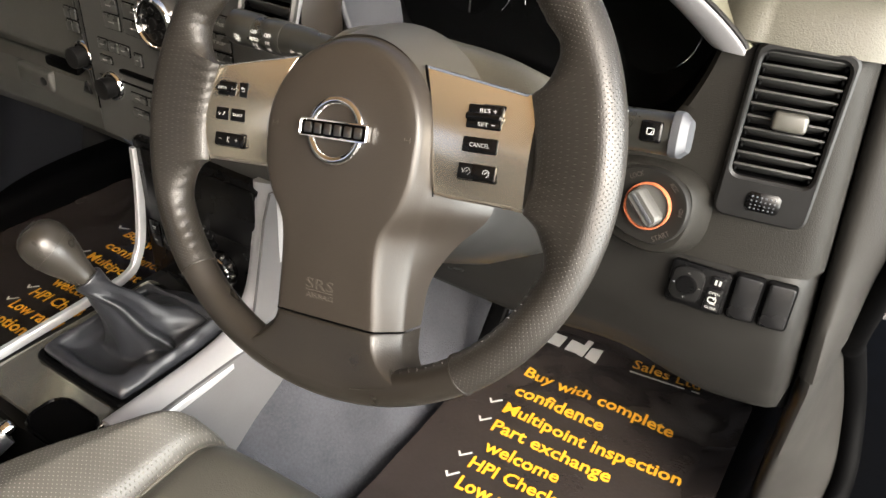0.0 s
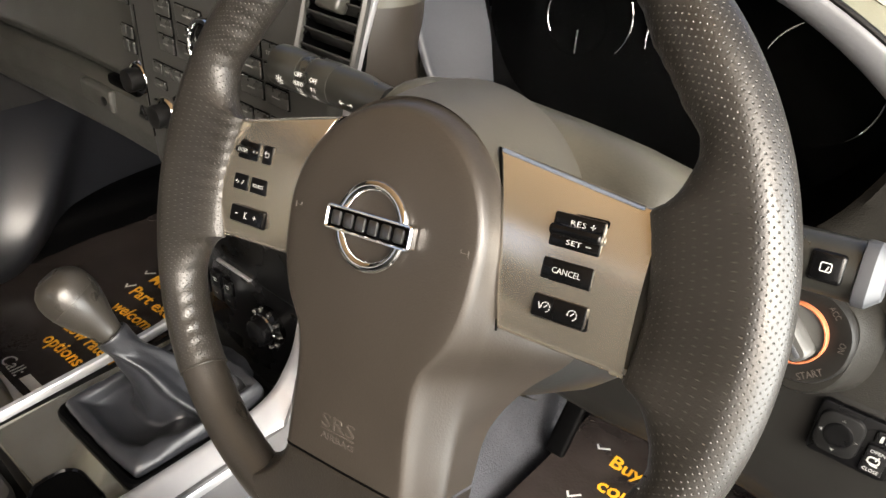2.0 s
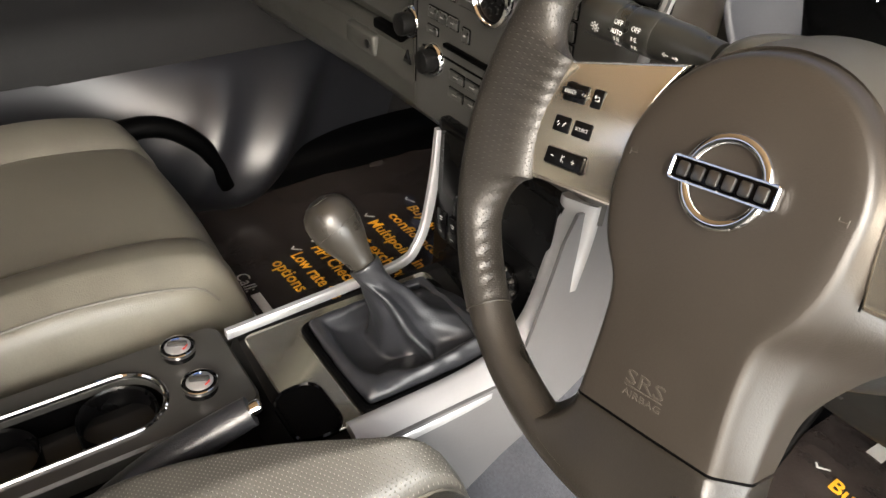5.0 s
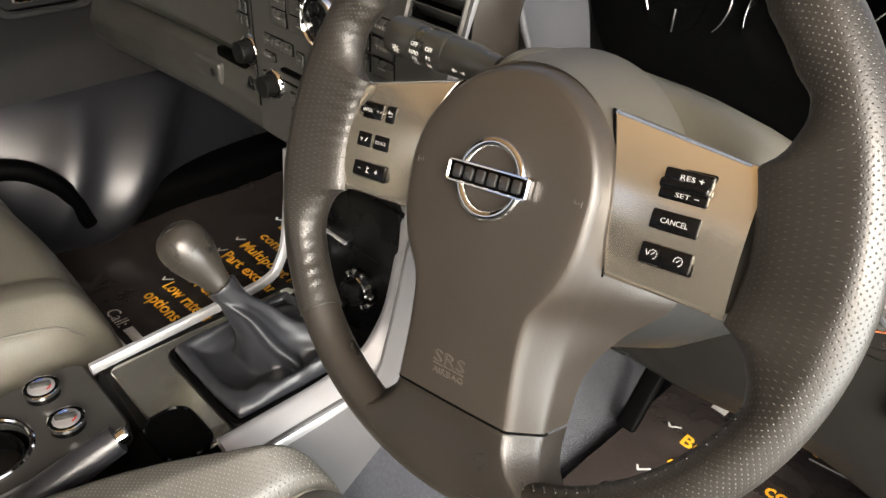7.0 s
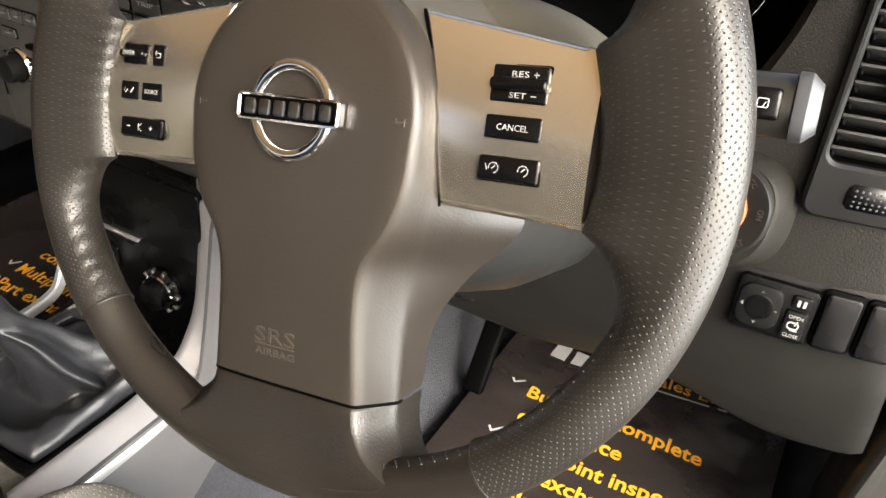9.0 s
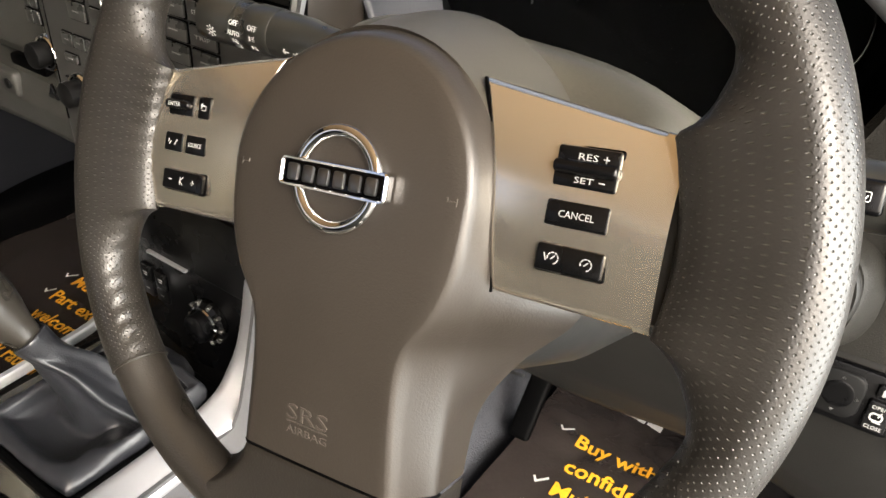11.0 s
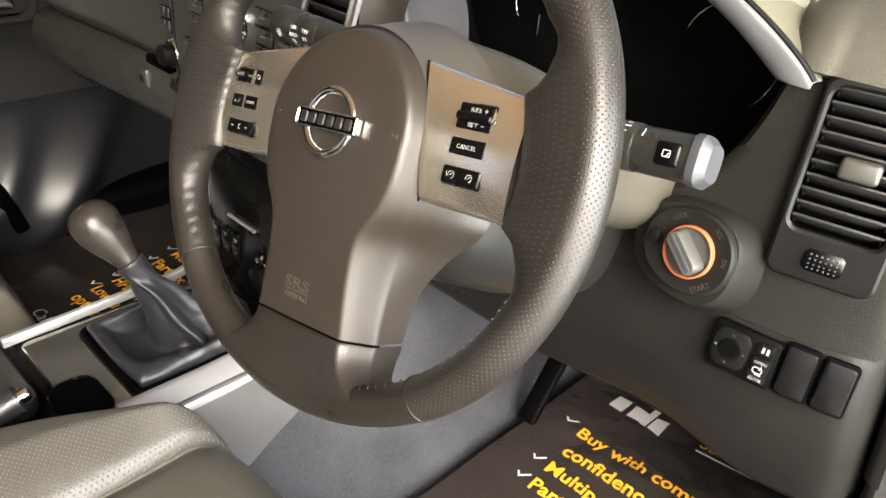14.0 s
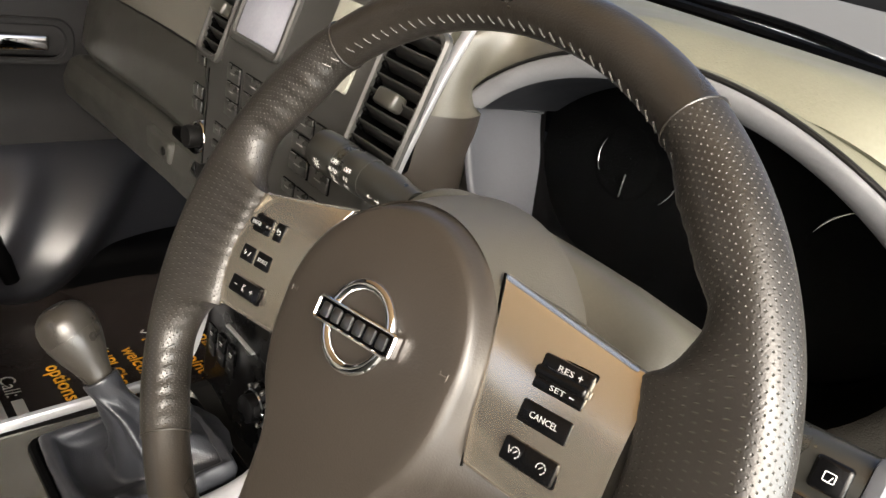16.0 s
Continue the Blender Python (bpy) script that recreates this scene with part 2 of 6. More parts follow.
def plate(outline, depth, bevel=0.001, m=None, z0=0.0):
    """A flat piece of the outline's shape, rising from z0 by depth, with a rounded upper edge."""
    b = min(bevel, depth * 0.9)
    rings = [[(x, y, z0) for x, y in outline], [(x, y, z0 + depth - b) for x, y in outline]]
    rings.append([(x, y, z0 + depth - 0.3 * b) for x, y in scaled(outline, 0.3 * b)])
    rings.append([(x, y, z0 + depth) for x, y in scaled(outline, b)])
    bm = loft(rings)
    return moved(bm, m) if m is not None else bm


def frame_ring(outer, inner, depth, bevel=0.0012, m=None, z0=0.0):
    """A flat frame between two outlines of equally many points."""
    rings = [[(x, y, z0) for x, y in outer], [(x, y, z0 + depth - bevel) for x, y in outer], [(x, y, z0 + depth) for x, y in scaled(outer, bevel)],
             [(x, y, z0 + depth) for x, y in scaled(inner, -bevel)], [(x, y, z0 + depth - bevel) for x, y in inner], [(x, y, z0) for x, y in inner]]
    bm = loft(rings + [rings[0]], cap=False)
    bmesh.ops.remove_doubles(bm, verts=bm.verts[:], dist=1e-6)
    return moved(bm, m) if m is not None else bm


def lathe(profile, n=32, m=None):
    """A turned piece about z from (radius, height) pairs."""
    bm = bmesh.new()
    rows = []
    for r, z in profile:
        if r < 1e-6:
            rows.append([bm.verts.new((0, 0, z))])
        else:
            rows.append([bm.verts.new((r * math.cos(2 * math.pi * k / n), r * math.sin(2 * math.pi * k / n), z)) for k in range(n)])
    for a, b in zip(rows, rows[1:]):
        for k in range(n):
            q = [a[k % len(a)], a[(k + 1) % len(a)], b[(k + 1) % len(b)], b[k % len(b)]]
            q = [v for i, v in enumerate(q) if v not in q[:i]]
            if len(q) > 2:
                bm.faces.new(q)
    return moved(bm, m) if m is not None else bm


def tube(points, radius, n=10, cap=True):
    """A round bar along points; radius: a number or a function of 0..1."""
    pts = [Vector(p) for p in points]
    rings, side = [], None
    for k, p in enumerate(pts):
        d = (pts[min(k + 1, len(pts) - 1)] - pts[max(k - 1, 0)]).normalized()
        if side is None:
            side = d.orthogonal().normalized()
        side = (side - d * side.dot(d)).normalized()
        up = d.cross(side)
        r = radius(k / (len(pts) - 1)) if callable(radius) else radius
        rings.append([p + r * (math.cos(a) * side + math.sin(a) * up) for a in (2 * math.pi * i / n for i in range(n))])
    return loft(rings, cap)


def sheet(fn, nu, nv, thick=0.0, uv=None):
    """A surface from a function of (0..1, 0..1), with thickness."""
    bm = bmesh.new()
    g = [[bm.verts.new(fn(i / nu, j / nv)) for j in range(nv + 1)] for i in range(nu + 1)]
    for i in range(nu):
        for j in range(nv):
            bm.faces.new((g[i][j], g[i + 1][j], g[i + 1][j + 1], g[i][j + 1]))
    if thick:
        bmesh.ops.recalc_face_normals(bm, faces=bm.faces[:])
        bmesh.ops.solidify(bm, geom=bm.faces[:], thickness=thick)
    if uv:
        lay = bm.loops.layers.uv.new("map")
        for f in bm.faces:
            for lp in f.loops:
                lp[lay].uv = uv(lp.vert.co)
    return bm


def curve_points(ctrl, n=24):
    """A smooth line through control points."""
    c = [Vector(p) for p in ctrl]
    c = [2 * c[0] - c[1], *c, 2 * c[-1] - c[-2]]
    out = []
    segs = len(c) - 3
    for s in range(segs):
        a, b, d, e = c[s : s + 4]
        for k in range(n // segs + (s == segs - 1)):
            t = k / (n // segs)
            out.append(0.5 * ((2 * b) + (d - a) * t + (2 * a - 5 * b + 4 * d - e) * t * t + (3 * b - a - 3 * d + e) * t ** 3))
    return out


def ease(x, table):
    """Smooth interpolation in a short table of (x, value)."""
    if x <= table[0][0]:
        return table[0][1]
    for (a, p), (b, q) in zip(table, table[1:]):
        if x <= b:
            t = (x - a) / (b - a)
            return p + (q - p) * t * t * (3 - 2 * t)
    return table[-1][1]


def flow(x, table):
    """A smooth curve through a short table of (x, value)."""
    if x <= table[0][0]:
        return table[0][1]
    if x >= table[-1][0]:
        return table[-1][1]
    k = max(i for i in range(len(table) - 1) if table[i][0] <= x)
    slopes = []
    for i in (k, k + 1):
        lo, hi = table[max(i - 1, 0)], table[min(i + 1, len(table) - 1)]
        slopes.append((hi[1] - lo[1]) / (hi[0] - lo[0]))
    (p, u), (q, v) = table[k], table[k + 1]
    h = q - p
    t = (x - p) / h
    return (2 * t ** 3 - 3 * t ** 2 + 1) * u + (t ** 3 - 2 * t ** 2 + t) * h * slopes[0] + (3 * t ** 2 - 2 * t ** 3) * v + (t ** 3 - t ** 2) * h * slopes[1]


def lettering(text, width, height, depth=0.0003, m=None, align=0.5, bold=0.0):
    """Letters as a mesh, fitted into width x height, lying in the xy plane."""
    cu = bpy.data.curves.new("text", "FONT")
    cu.body, cu.extrude, cu.resolution_u, cu.offset = text, 0.0, 2, bold
    ob = bpy.data.objects.new("text", cu)
    me = bpy.data.meshes.new_from_object(ob)
    bpy.data.objects.remove(ob)
    bm = bmesh.new()
    bm.from_mesh(me)
    bpy.data.meshes.remove(me)
    xs, ys = [v.co.x for v in bm.verts], [v.co.y for v in bm.verts]
    sx, sy = width / (max(xs) - min(xs)), height / (max(ys) - min(ys))
    for v in bm.verts:
        v.co.x = (v.co.x - min(xs) - align * (max(xs) - min(xs))) * sx
        v.co.y = (v.co.y - (min(ys) + max(ys)) / 2) * sy
    if depth:
        ext = bmesh.ops.extrude_face_region(bm, geom=bm.faces[:])
        bmesh.ops.translate(bm, vec=(0, 0, depth), verts=[q for q in ext["geom"] if isinstance(q, bmesh.types.BMVert)])
    return moved(bm, m) if m is not None else bm


def bars(specs, depth=0.0003, m=None):
    """Small flat print marks: (x, y, width, height, degrees) each."""
    bm = join(*[rbox(w, h, depth, 0.0001, 1, pose(x, y, depth / 2, 0, 0, a)) for x, y, w, h, a in specs])
    return moved(bm, m) if m is not None else bm


def basis(o, x, y, z):
    return Matrix(((x[0], y[0], z[0], o[0]), (x[1], y[1], z[1], o[1]), (x[2], y[2], z[2], o[2]), (0, 0, 0, 1)))


def facing(x, y, z, lean=0.0, turn=0.0):
    """A pose on an upright front that faces the seats: local x to the right, y up, z towards the seats; lean tips its top forward."""
    return pose(x, y, z) @ pose(0, 0, 0, 90 - lean, 0, 0) if not turn else pose(x, y, z, 0, 0, turn) @ pose(0, 0, 0, 90 - lean, 0, 0)


# ---- steering wheel ----
TURNED, RAKE = radians(9.0), radians(25.0)
up_v, out_w = Vector((0, math.sin(RAKE), math.cos(RAKE))), Vector((0, -math.cos(RAKE), math.sin(RAKE)))
ax_u = math.cos(TURNED) * Vector((1, 0, 0)) + math.sin(TURNED) * up_v
ax_v = -math.sin(TURNED) * Vector((1, 0, 0)) + math.cos(TURNED) * up_v
HUB = Vector((0.0064, 0.0097, 0.6659))
WHEEL = basis(HUB, ax_u, ax_v, out_w)
COLUMN = basis(HUB, Vector((1, 0, 0)), up_v, out_w)
RIM_R, RIM_T, RIM_UP, RIM_OVAL = 0.1755, 0.0138, 0.006, 0.996
RIM_RIGHT = 0.0035
RIM_TIP = 0.008


def rim_point(a, rho, w):
    """A place on the wheel at an angle and radius; the rim is a little flattened below."""
    ca, sa = math.cos(radians(a)), math.sin(radians(a))
    oval = RIM_OVAL - (0.034 * sa * sa if sa < 0 else 0.0)
    return (RIM_RIGHT + rho * ca, RIM_UP + rho * sa * oval, w + RIM_TIP * sa)


def near(a, centre, half, soft):
    """1 within half of centre, falling to 0 over soft, in degrees round the rim."""
    d = abs((a - centre + 180) % 360 - 180) - half
    return 1.0 if d <= 0 else 0.0 if d >= soft else 0.5 + 0.5 * math.cos(math.pi * d / soft)


def fillet(a, centre, half, soft):
    """1 within half of centre, then falling to 0 in a hollow curve over soft, in degrees round the rim."""
    d = abs((a - centre + 180) % 360 - 180) - half
    if d <= 0 or d >= soft:
        return 1.0 if d <= 0 else 0.0
    return 0.75 * (1 - math.sqrt(1 - (1 - d / soft) ** 2)) + 0.25 * near(a, centre, half, soft)


def rim_r(a):
    """The rim's own radius: thick at the grips, slender over the top."""
    return 0.0138 - 0.0003 * near(a, 90, 30, 22)


def rim_arc(a0, a1, fat=0.0, pucker=0.0):
    """Part of the rim, with the flare to each spoke and the thumb rests on its inner side; UV in metres."""
    n, k = max(8, int(abs(a1 - a0) / 0.65)), 28
    bm = bmesh.new()
    lay = bm.loops.layers.uv.new("map")
    rows = []
    for i in range(n + 1):
        a = a0 + (a1 - a0) * i / n
        flare = max(fillet(a, 3.5, 15.8, 11), fillet(a, 176.5, 15.8, 11))
        rest = max(near(a, 38, 4, 9), near(a, 142, 4, 9)) * 0.0050
        row = []
        for j in range(k):
            f = 2 * math.pi * j / k
            inward = max(0.0, -math.cos(f))
            r = rim_r(a) + fat + rest * inward ** 2
            rho = RIM_R + RIM_T - rim_r(a) + r * math.cos(f) * 0.98 - flare * 0.0275 * inward ** 0.9
            w = (r * 1.02) * math.sin(f) * (1 - 0.25 * flare * inward)
            if pucker:
                edge = math.exp(-(((f - math.pi + 0.55) / 0.40) ** 2))
                ph = 2 * math.pi * a / 3.3 + 1.3 * noise.noise(Vector((a * 0.2, 3.1, 0))) + 1.5 * f
                amp = pucker * edge * (0.75 + 0.5 * noise.noise(Vector((a * 0.11, 8.0, 0))))
                rho += amp * (math.sin(ph) - 0.4 * abs(math.sin(ph * 0.5)))
                w += 0.8 * amp * math.sin(ph + 0.9)
            row.append(bm.verts.new(rim_point(a, rho, w)))
        rows.append(row)
    for i in range(n):
        for j in range(k):
            fc = bm.faces.new((rows[i][j], rows[i][(j + 1) % k], rows[i + 1][(j + 1) % k], rows[i + 1][j]))
            for lp, (p, q) in zip(fc.loops, ((i, j), (i, j + 1), (i + 1, j + 1), (i + 1, j))):
                lp[lay].uv = (radians(a0 + (a1 - a0) * p / n) * RIM_R, 2 * math.pi * q / k * RIM_T)
    bm.faces.new(rows[0])
    bm.faces.new(rows[-1][::-1])
    return bm


def seam_ring(a, r):
    r, mid = rim_r(a) + r, RIM_R + RIM_T - rim_r(a)
    pts = [rim_point(a, mid + r * math.cos(f), r * math.sin(f)) for f in (2 * math.pi * q / 24 for q in range(25))]
    return tube(pts, 0.0007, 6, False)


def stitches(a0, a1, step):
    """Short slanting threads along the inner side of the rim."""
    bms, a, k = [], a0, 0
    while a < a1:
        flare = max(near(a, 5, 9, 14), near(a, 175, 9, 14))
        if flare < 0.05:
            r = RIM_R - RIM_T - 0.0002
            p = []
            for da, dw in ((-0.45, 0.0055), (0.0, 0.0072), (0.45, 0.0090)):
                rr = RIM_R + RIM_T - rim_r(a) - math.sqrt(max(1e-9, (rim_r(a) + 0.0008) ** 2 - dw ** 2))
                p.append(rim_point(a + da, rr, dw))
            bms.append(tube(p, 0.00045, 5))
        a += step
        k += 1
    return join(*bms)


def wheel_face(v):
    """Half widths of the cover at v on the wheel (front, foot of the chamfer, base) and the height of its front."""
    front = flow(v, [(-0.118, 0.0415), (-0.075, 0.0395), (-0.052, 0.0420), (-0.034, 0.0530), (-0.014, 0.0595), (0.012, 0.0615)])
    foot = flow(v, [(-0.118, 0.0530), (-0.080, 0.0520), (-0.050, 0.0555), (-0.034, 0.0620), (-0.014, 0.0665), (0.012, 0.0680)])
    base = flow(v, [(-0.118, 0.0500), (-0.085, 0.0530), (-0.058, 0.0680), (-0.028, 0.0930), (0.012, 0.0860)])
    high = flow(v, [(-0.118, 0.0030), (-0.080, 0.0075), (-0.030, 0.0120), (0.015, 0.0140), (0.060, 0.0125), (0.081, 0.0095)])
    step = flow(v, [(-0.118, -0.0190), (-0.055, -0.0160), (-0.030, -0.0030), (0.012, -0.0010)])
    return front, foot, base, high, step


def half_profile(front, foot, base, high, step, back, crown=0.0016):
    """Points (reach, height) from the middle of the cover over its rounded edge and chamfer to its back."""
    out = []
    for k in range(9):
        u = (front - 0.0022) * k / 8
        out.append((u, high - crown * (u / 0.06) ** 2))
    top = high - crown * (front / 0.06) ** 2
    d = Vector((foot - front, step - top)).normalized()
    for t in (0.35, 0.7, 1.0):
        out.append((front - 0.0022 * (1 - t) + d.x * 0.0020 * t * t, top + d.y * 0.0020 * t * t))
    for t in (0.25, 0.5, 0.75, 0.92):
        out.append((front + (foot - front) * (0.12 + 0.88 * t), top + (step - top) * (0.12 + 0.88 * t)))
    for t in (0.04, 0.12, 0.35, 0.65, 1.0):
        q = t * t * (3 - 2 * t) * 0.5 + 0.5 * t
        out.append((foot + (base - foot) * q, step + (back - step) * t))
    return out


def airbag_cover():
    v0, back = 0.012, -0.050
    rows = []
    low = [v0 - 0.130 * k / 34 for k in range(35)]
    for v in reversed(low):
        rows.append([Vector((u, v, w)) for u, w in half_profile(*wheel_face(v), back)])
    f, g, bs, hi, st = wheel_face(v0)
    for a in range(6, 180, 6):
        ring = []
        for r, w in half_profile(f, g, bs, hi, st, back):
            v = v0 + r * math.sin(radians(a)) * 1.0
            ring.append(Vector((r * math.cos(radians(a)), v, w + (wheel_face(v)[3] - hi) * (w > 0))))
        rows.append(ring)
    for v in low:
        rows.append([Vector((-u, v, w)) for u, w in half_profile(*wheel_face(v), back)])
    n, k = len(rows) - 1, len(rows[0]) - 1
    bm = sheet(lambda i, j: rows[round(i * n)][round(j * k)], n, k)
    bmesh.ops.remove_doubles(bm, verts=bm.verts[:], dist=1e-5)
    return bm


def lower_spoke():
    """The leather foot of the wheel, fanning out until it flows into the rim's crest."""
    rows = []
    for k in range(37):
        i = k / 36
        v = -0.1196 - 0.0405 * i
        wide = 1 - math.sqrt(max(0.0, 1 - 0.98 * min(1.0, i / 0.72) ** 2))
        crest = RIM_R * math.sqrt(max(0.02, 1 - ((v - RIM_UP) / (RIM_R * (RIM_OVAL - 0.034))) ** 2))
        front = min(0.0415 + 0.034 * wide, crest * 0.99)
        soft = i * i * (3 - 2 * i)
        high = 0.0026 + 0.0040 * soft - 0.0016 * max(0.0, 1 - i / 0.05) ** 2
        prof = half_profile(front, front + 0.0115 + 0.004 * wide, front + 0.0090 + 0.014 * wide, high, high - 0.0215 + 0.012 * soft, -0.050 + 0.036 * soft, 0.0016 * (1 - soft))
        rows.append([Vector((-u, v, w)) for u, w in reversed(prof)] + [Vector((u, v, w)) for u, w in prof[1:]])
    n, k = len(rows) - 1, len(rows[0]) - 1
    return sheet(lambda i, j: rows[round(i * n)][round(j * k)], n, k)


def foot_joint():
    """The dark joint between the cover and the leather foot."""
    prof = half_profile(*wheel_face(-0.118), -0.050)[:18]
    pts = [(-u, -0.1188, w - 0.0008) for u, w in reversed(prof)] + [(u, -0.1188, w - 0.0008) for u, w in prof[1:]]
    return tube(pts, 0.0009, 6)


def spoke_edge(v):
    """Half width of the cover where a spoke's silver face begins."""
    return 0.0655 - 0.0150 * ((v - 0.012) / 0.052) ** 1.7 if v > 0.012 else 0.0655 + 0.0025 * (0.012 - v) / 0.033


def spoke_plate(side):
    """The silver face of a side spoke: hollow along the cover, straight at the rim, with turned-down edges."""

    def at(i, j):
        i, j = 0.5 - 0.5 * math.cos(math.pi * i), 0.5 - 0.5 * math.cos(math.pi * j)
        v_in = 0.0640 + (-0.0205 - 0.0640) * i
        u_in = spoke_edge(v_in)
        u_out, v_out = 0.1350 - 0.0012 * i, 0.0495 + (-0.0212 - 0.0495) * i
        u, v = u_in + (u_out - u_in) * j, v_in + (v_out - v_in) * j
        roll = max(0.0, 1 - min(min(i, 1 - i) * 0.08 / 0.0034, j * 0.075 / 0.0020, 9.0))
        drop = (0.0065 if j < 0.9 else 0.0012) * (1 - math.sqrt(max(0.0, 1 - roll * roll)))
        w = 0.0034 - 0.0300 * (i - 0.46) ** 2 * (1 - 0.45 * j) - 0.003 * (j - 0.4) ** 2 - drop
        return Vector((side * u, v, w))

    steps = 70
    return sheet(at, steps, steps)


wheel = thing("steering_wheel", "dark brown leather-wrapped steering wheel with silver spokes", "steering wheel", WHEEL)
for a0, a1, lab in ((-53.5, 52.5, ""), (127.5, 221, "")):
    g = part("grip", rim_arc(a0, a1, 0.0006, 0.0010 if a0 > 0 else 0.0005), GRIP, wheel, "perforated dark leather grip")
    tagged(part("stitching", stitches(a0 + 1, a1 - 1, 2.2), LEATHER, g), kind="stuff")
    for a in (a0, a1):
        part("seam", seam_ring(a, 0.0005), LEATHER, g)
top = part("rim_section", rim_arc(52.5, 127.5, 0.0, 0.0006), LEATHER, wheel, "smooth leather rim")
tagged(part("stitching", stitches(54, 126, 2.2), STITCH, top), kind="stuff")
low = part("rim_section", rim_arc(221, 306.5, -0.0003), LEATHER, wheel, "smooth leather rim")
tagged(part("stitching", stitches(290, 305, 2.4), STITCH, low), kind="stuff")
part("lower_spoke", lower_spoke(), LEATHER, wheel, sharp=40)
part("joint", foot_joint(), RUBBER, wheel, "dark joint below the cover")


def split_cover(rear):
    """The cover without its upper flank, or that flank alone, which takes the lit tone."""
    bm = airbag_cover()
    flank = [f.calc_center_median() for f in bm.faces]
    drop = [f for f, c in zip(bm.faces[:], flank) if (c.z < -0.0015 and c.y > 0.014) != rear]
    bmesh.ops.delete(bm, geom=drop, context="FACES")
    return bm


# The upper flank is cut off so windscreen light can go into its colour.
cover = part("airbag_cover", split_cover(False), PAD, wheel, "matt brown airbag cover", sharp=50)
part("cover_flank", split_cover(True), COVERLIT, wheel, "cover's upper flank, paler for windscreen light", sharp=50)
def on_cover(u, v):
    """A pose lying on the cover's front."""
    slope = (wheel_face(v + 0.002)[3] - wheel_face(v - 0.002)[3]) / 0.004
    return pose(u, v, wheel_face(v)[3] - 0.0016 * (u / 0.06) ** 2 - 0.0001, math.degrees(math.atan(slope)))


part("lettering", lettering("SRS", 0.0235, 0.0075, 0.0005, on_cover(-0.004, -0.0945)), EMBOSS, cover)
part("lettering", lettering("AIRBAG", 0.0235, 0.0036, 0.0005, on_cover(-0.004, -0.1030)), EMBOSS, cover)
part("underline", bars([(0, 0, 0.0235, 0.0006, 0)], 0.0005, on_cover(-0.004, -0.0993)), EMBOSS, cover)
for s in (-1, 1):
    part("horn_symbol", bars([(0, 0, 0.0042, 0.0005, 0), (0.002 * s, 0, 0.0005, 0.0032, 0), (-0.0021 * s, 0.0006, 0.0005, 0.0020, 0)], 0.0006, pose(s * 0.0545, 0.0128, 0.0124)), EMBOSS, cover)


def emblem():
    bm = bmesh.new()
    n, k = 56, 14
    rows = []
    for i in range(n):
        a = 2 * math.pi * i / n
        rows.append([bm.verts.new(((0.0203 + 0.0030 * math.cos(f)) * math.cos(a), (0.0203 + 0.0030 * math.cos(f)) * math.sin(a), 0.0026 + 0.0024 * math.sin(f))) for f in (2 * math.pi * q / k for q in range(k))])
    for i in range(n):
        for j in range(k):
            bm.faces.new((rows[i][j], rows[i][(j + 1) % k], rows[(i + 1) % n][(j + 1) % k], rows[(i + 1) % n][j]))
    return bm


badge = part("emblem_ring", emblem(), CHROME, cover, "polished chrome ring", pose(0.0, 0.0128, 0.0130))
part("emblem_bar", frame_ring(rrect(0.0555, 0.0125, 0.0020), rrect(0.0528, 0.0100, 0.0012), 0.0052, 0.0010, None, 0.0016), CHROME, badge, "chrome bar frame")
part("emblem_inset", plate(rrect(0.0530, 0.0102, 0.0012), 0.0040, 0.0006, None, 0.0016), GLOSS, badge, "plain dark bar")
for k in range(6):
    part("emblem_mark", plate(rrect(0.0058, 0.0072, 0.0012), 0.0014, 0.0006, pose(-0.0205 + 0.0082 * k, 0, 0.0054)), MARK, badge)

BW = 0.0026


def wheel_button(parent, u, v, w, h, marks=(), text="", tw=0.6, th=0.0024, lift=0.0):
    """A black key in the silver face with its white print."""
    z = 0.0012 + lift
    part("key_recess", plate(rrect(w + 0.0014, h + 0.0014, 0.0014), 0.0008, 0.0003, pose(u, v, z - 0.0003)), GLOSS, parent)
    b = part("key", plate(rrect(w, h, 0.0012), BW, 0.0009, pose(u, v, z)), BLACK, parent)
    if text:
        part("print", lettering(text, w * tw, th, 0.00015, pose(u, v, z + BW + 0.0001)), KEYPRINT, b)
    if marks:
        part("symbol", bars(marks, 0.0002, pose(u, v, z + BW)), KEYPRINT, b)
    part("key_edge", rbox(0.0006, h * 0.72, 0.0016, 0.0003, 1, pose(u + w / 2 - 0.0007, v, z + BW - 0.0009)), CHROME, b)


def gap_line(side):
    """The dark joint between the cover and a spoke's silver face."""
    pts = []
    for k in range(25):
        i = k / 24
        v = 0.0632 - 0.084 * i
        pts.append((side * (spoke_edge(v) - 0.0004), v, 0.0012 - 0.0300 * (i - 0.46) ** 2))
    return tube(pts, 0.0008, 6)


for side in (-1, 1):
    part("joint", gap_line(side), RUBBER, wheel, "dark joint beside the cover")
sr = part("spoke_trim", spoke_plate(1), SILVER, wheel, "brushed silver spoke with cruise control keys")
sl = part("spoke_trim", spoke_plate(-1), SILVER, wheel, "brushed silver spoke with audio keys")
wheel_button(sr, 0.1019, 0.0376, 0.0242, 0.0072, ((0.0068, 0, 0.0024, 0.0005, 0), (0.0068, 0, 0.0005, 0.0024, 0)), "RES", 0.30)
wheel_button(sr, 0.1017, 0.0291, 0.0246, 0.0062, ((0.0068, 0, 0.0024, 0.0005, 0),), "SET", 0.30, 0.0022)
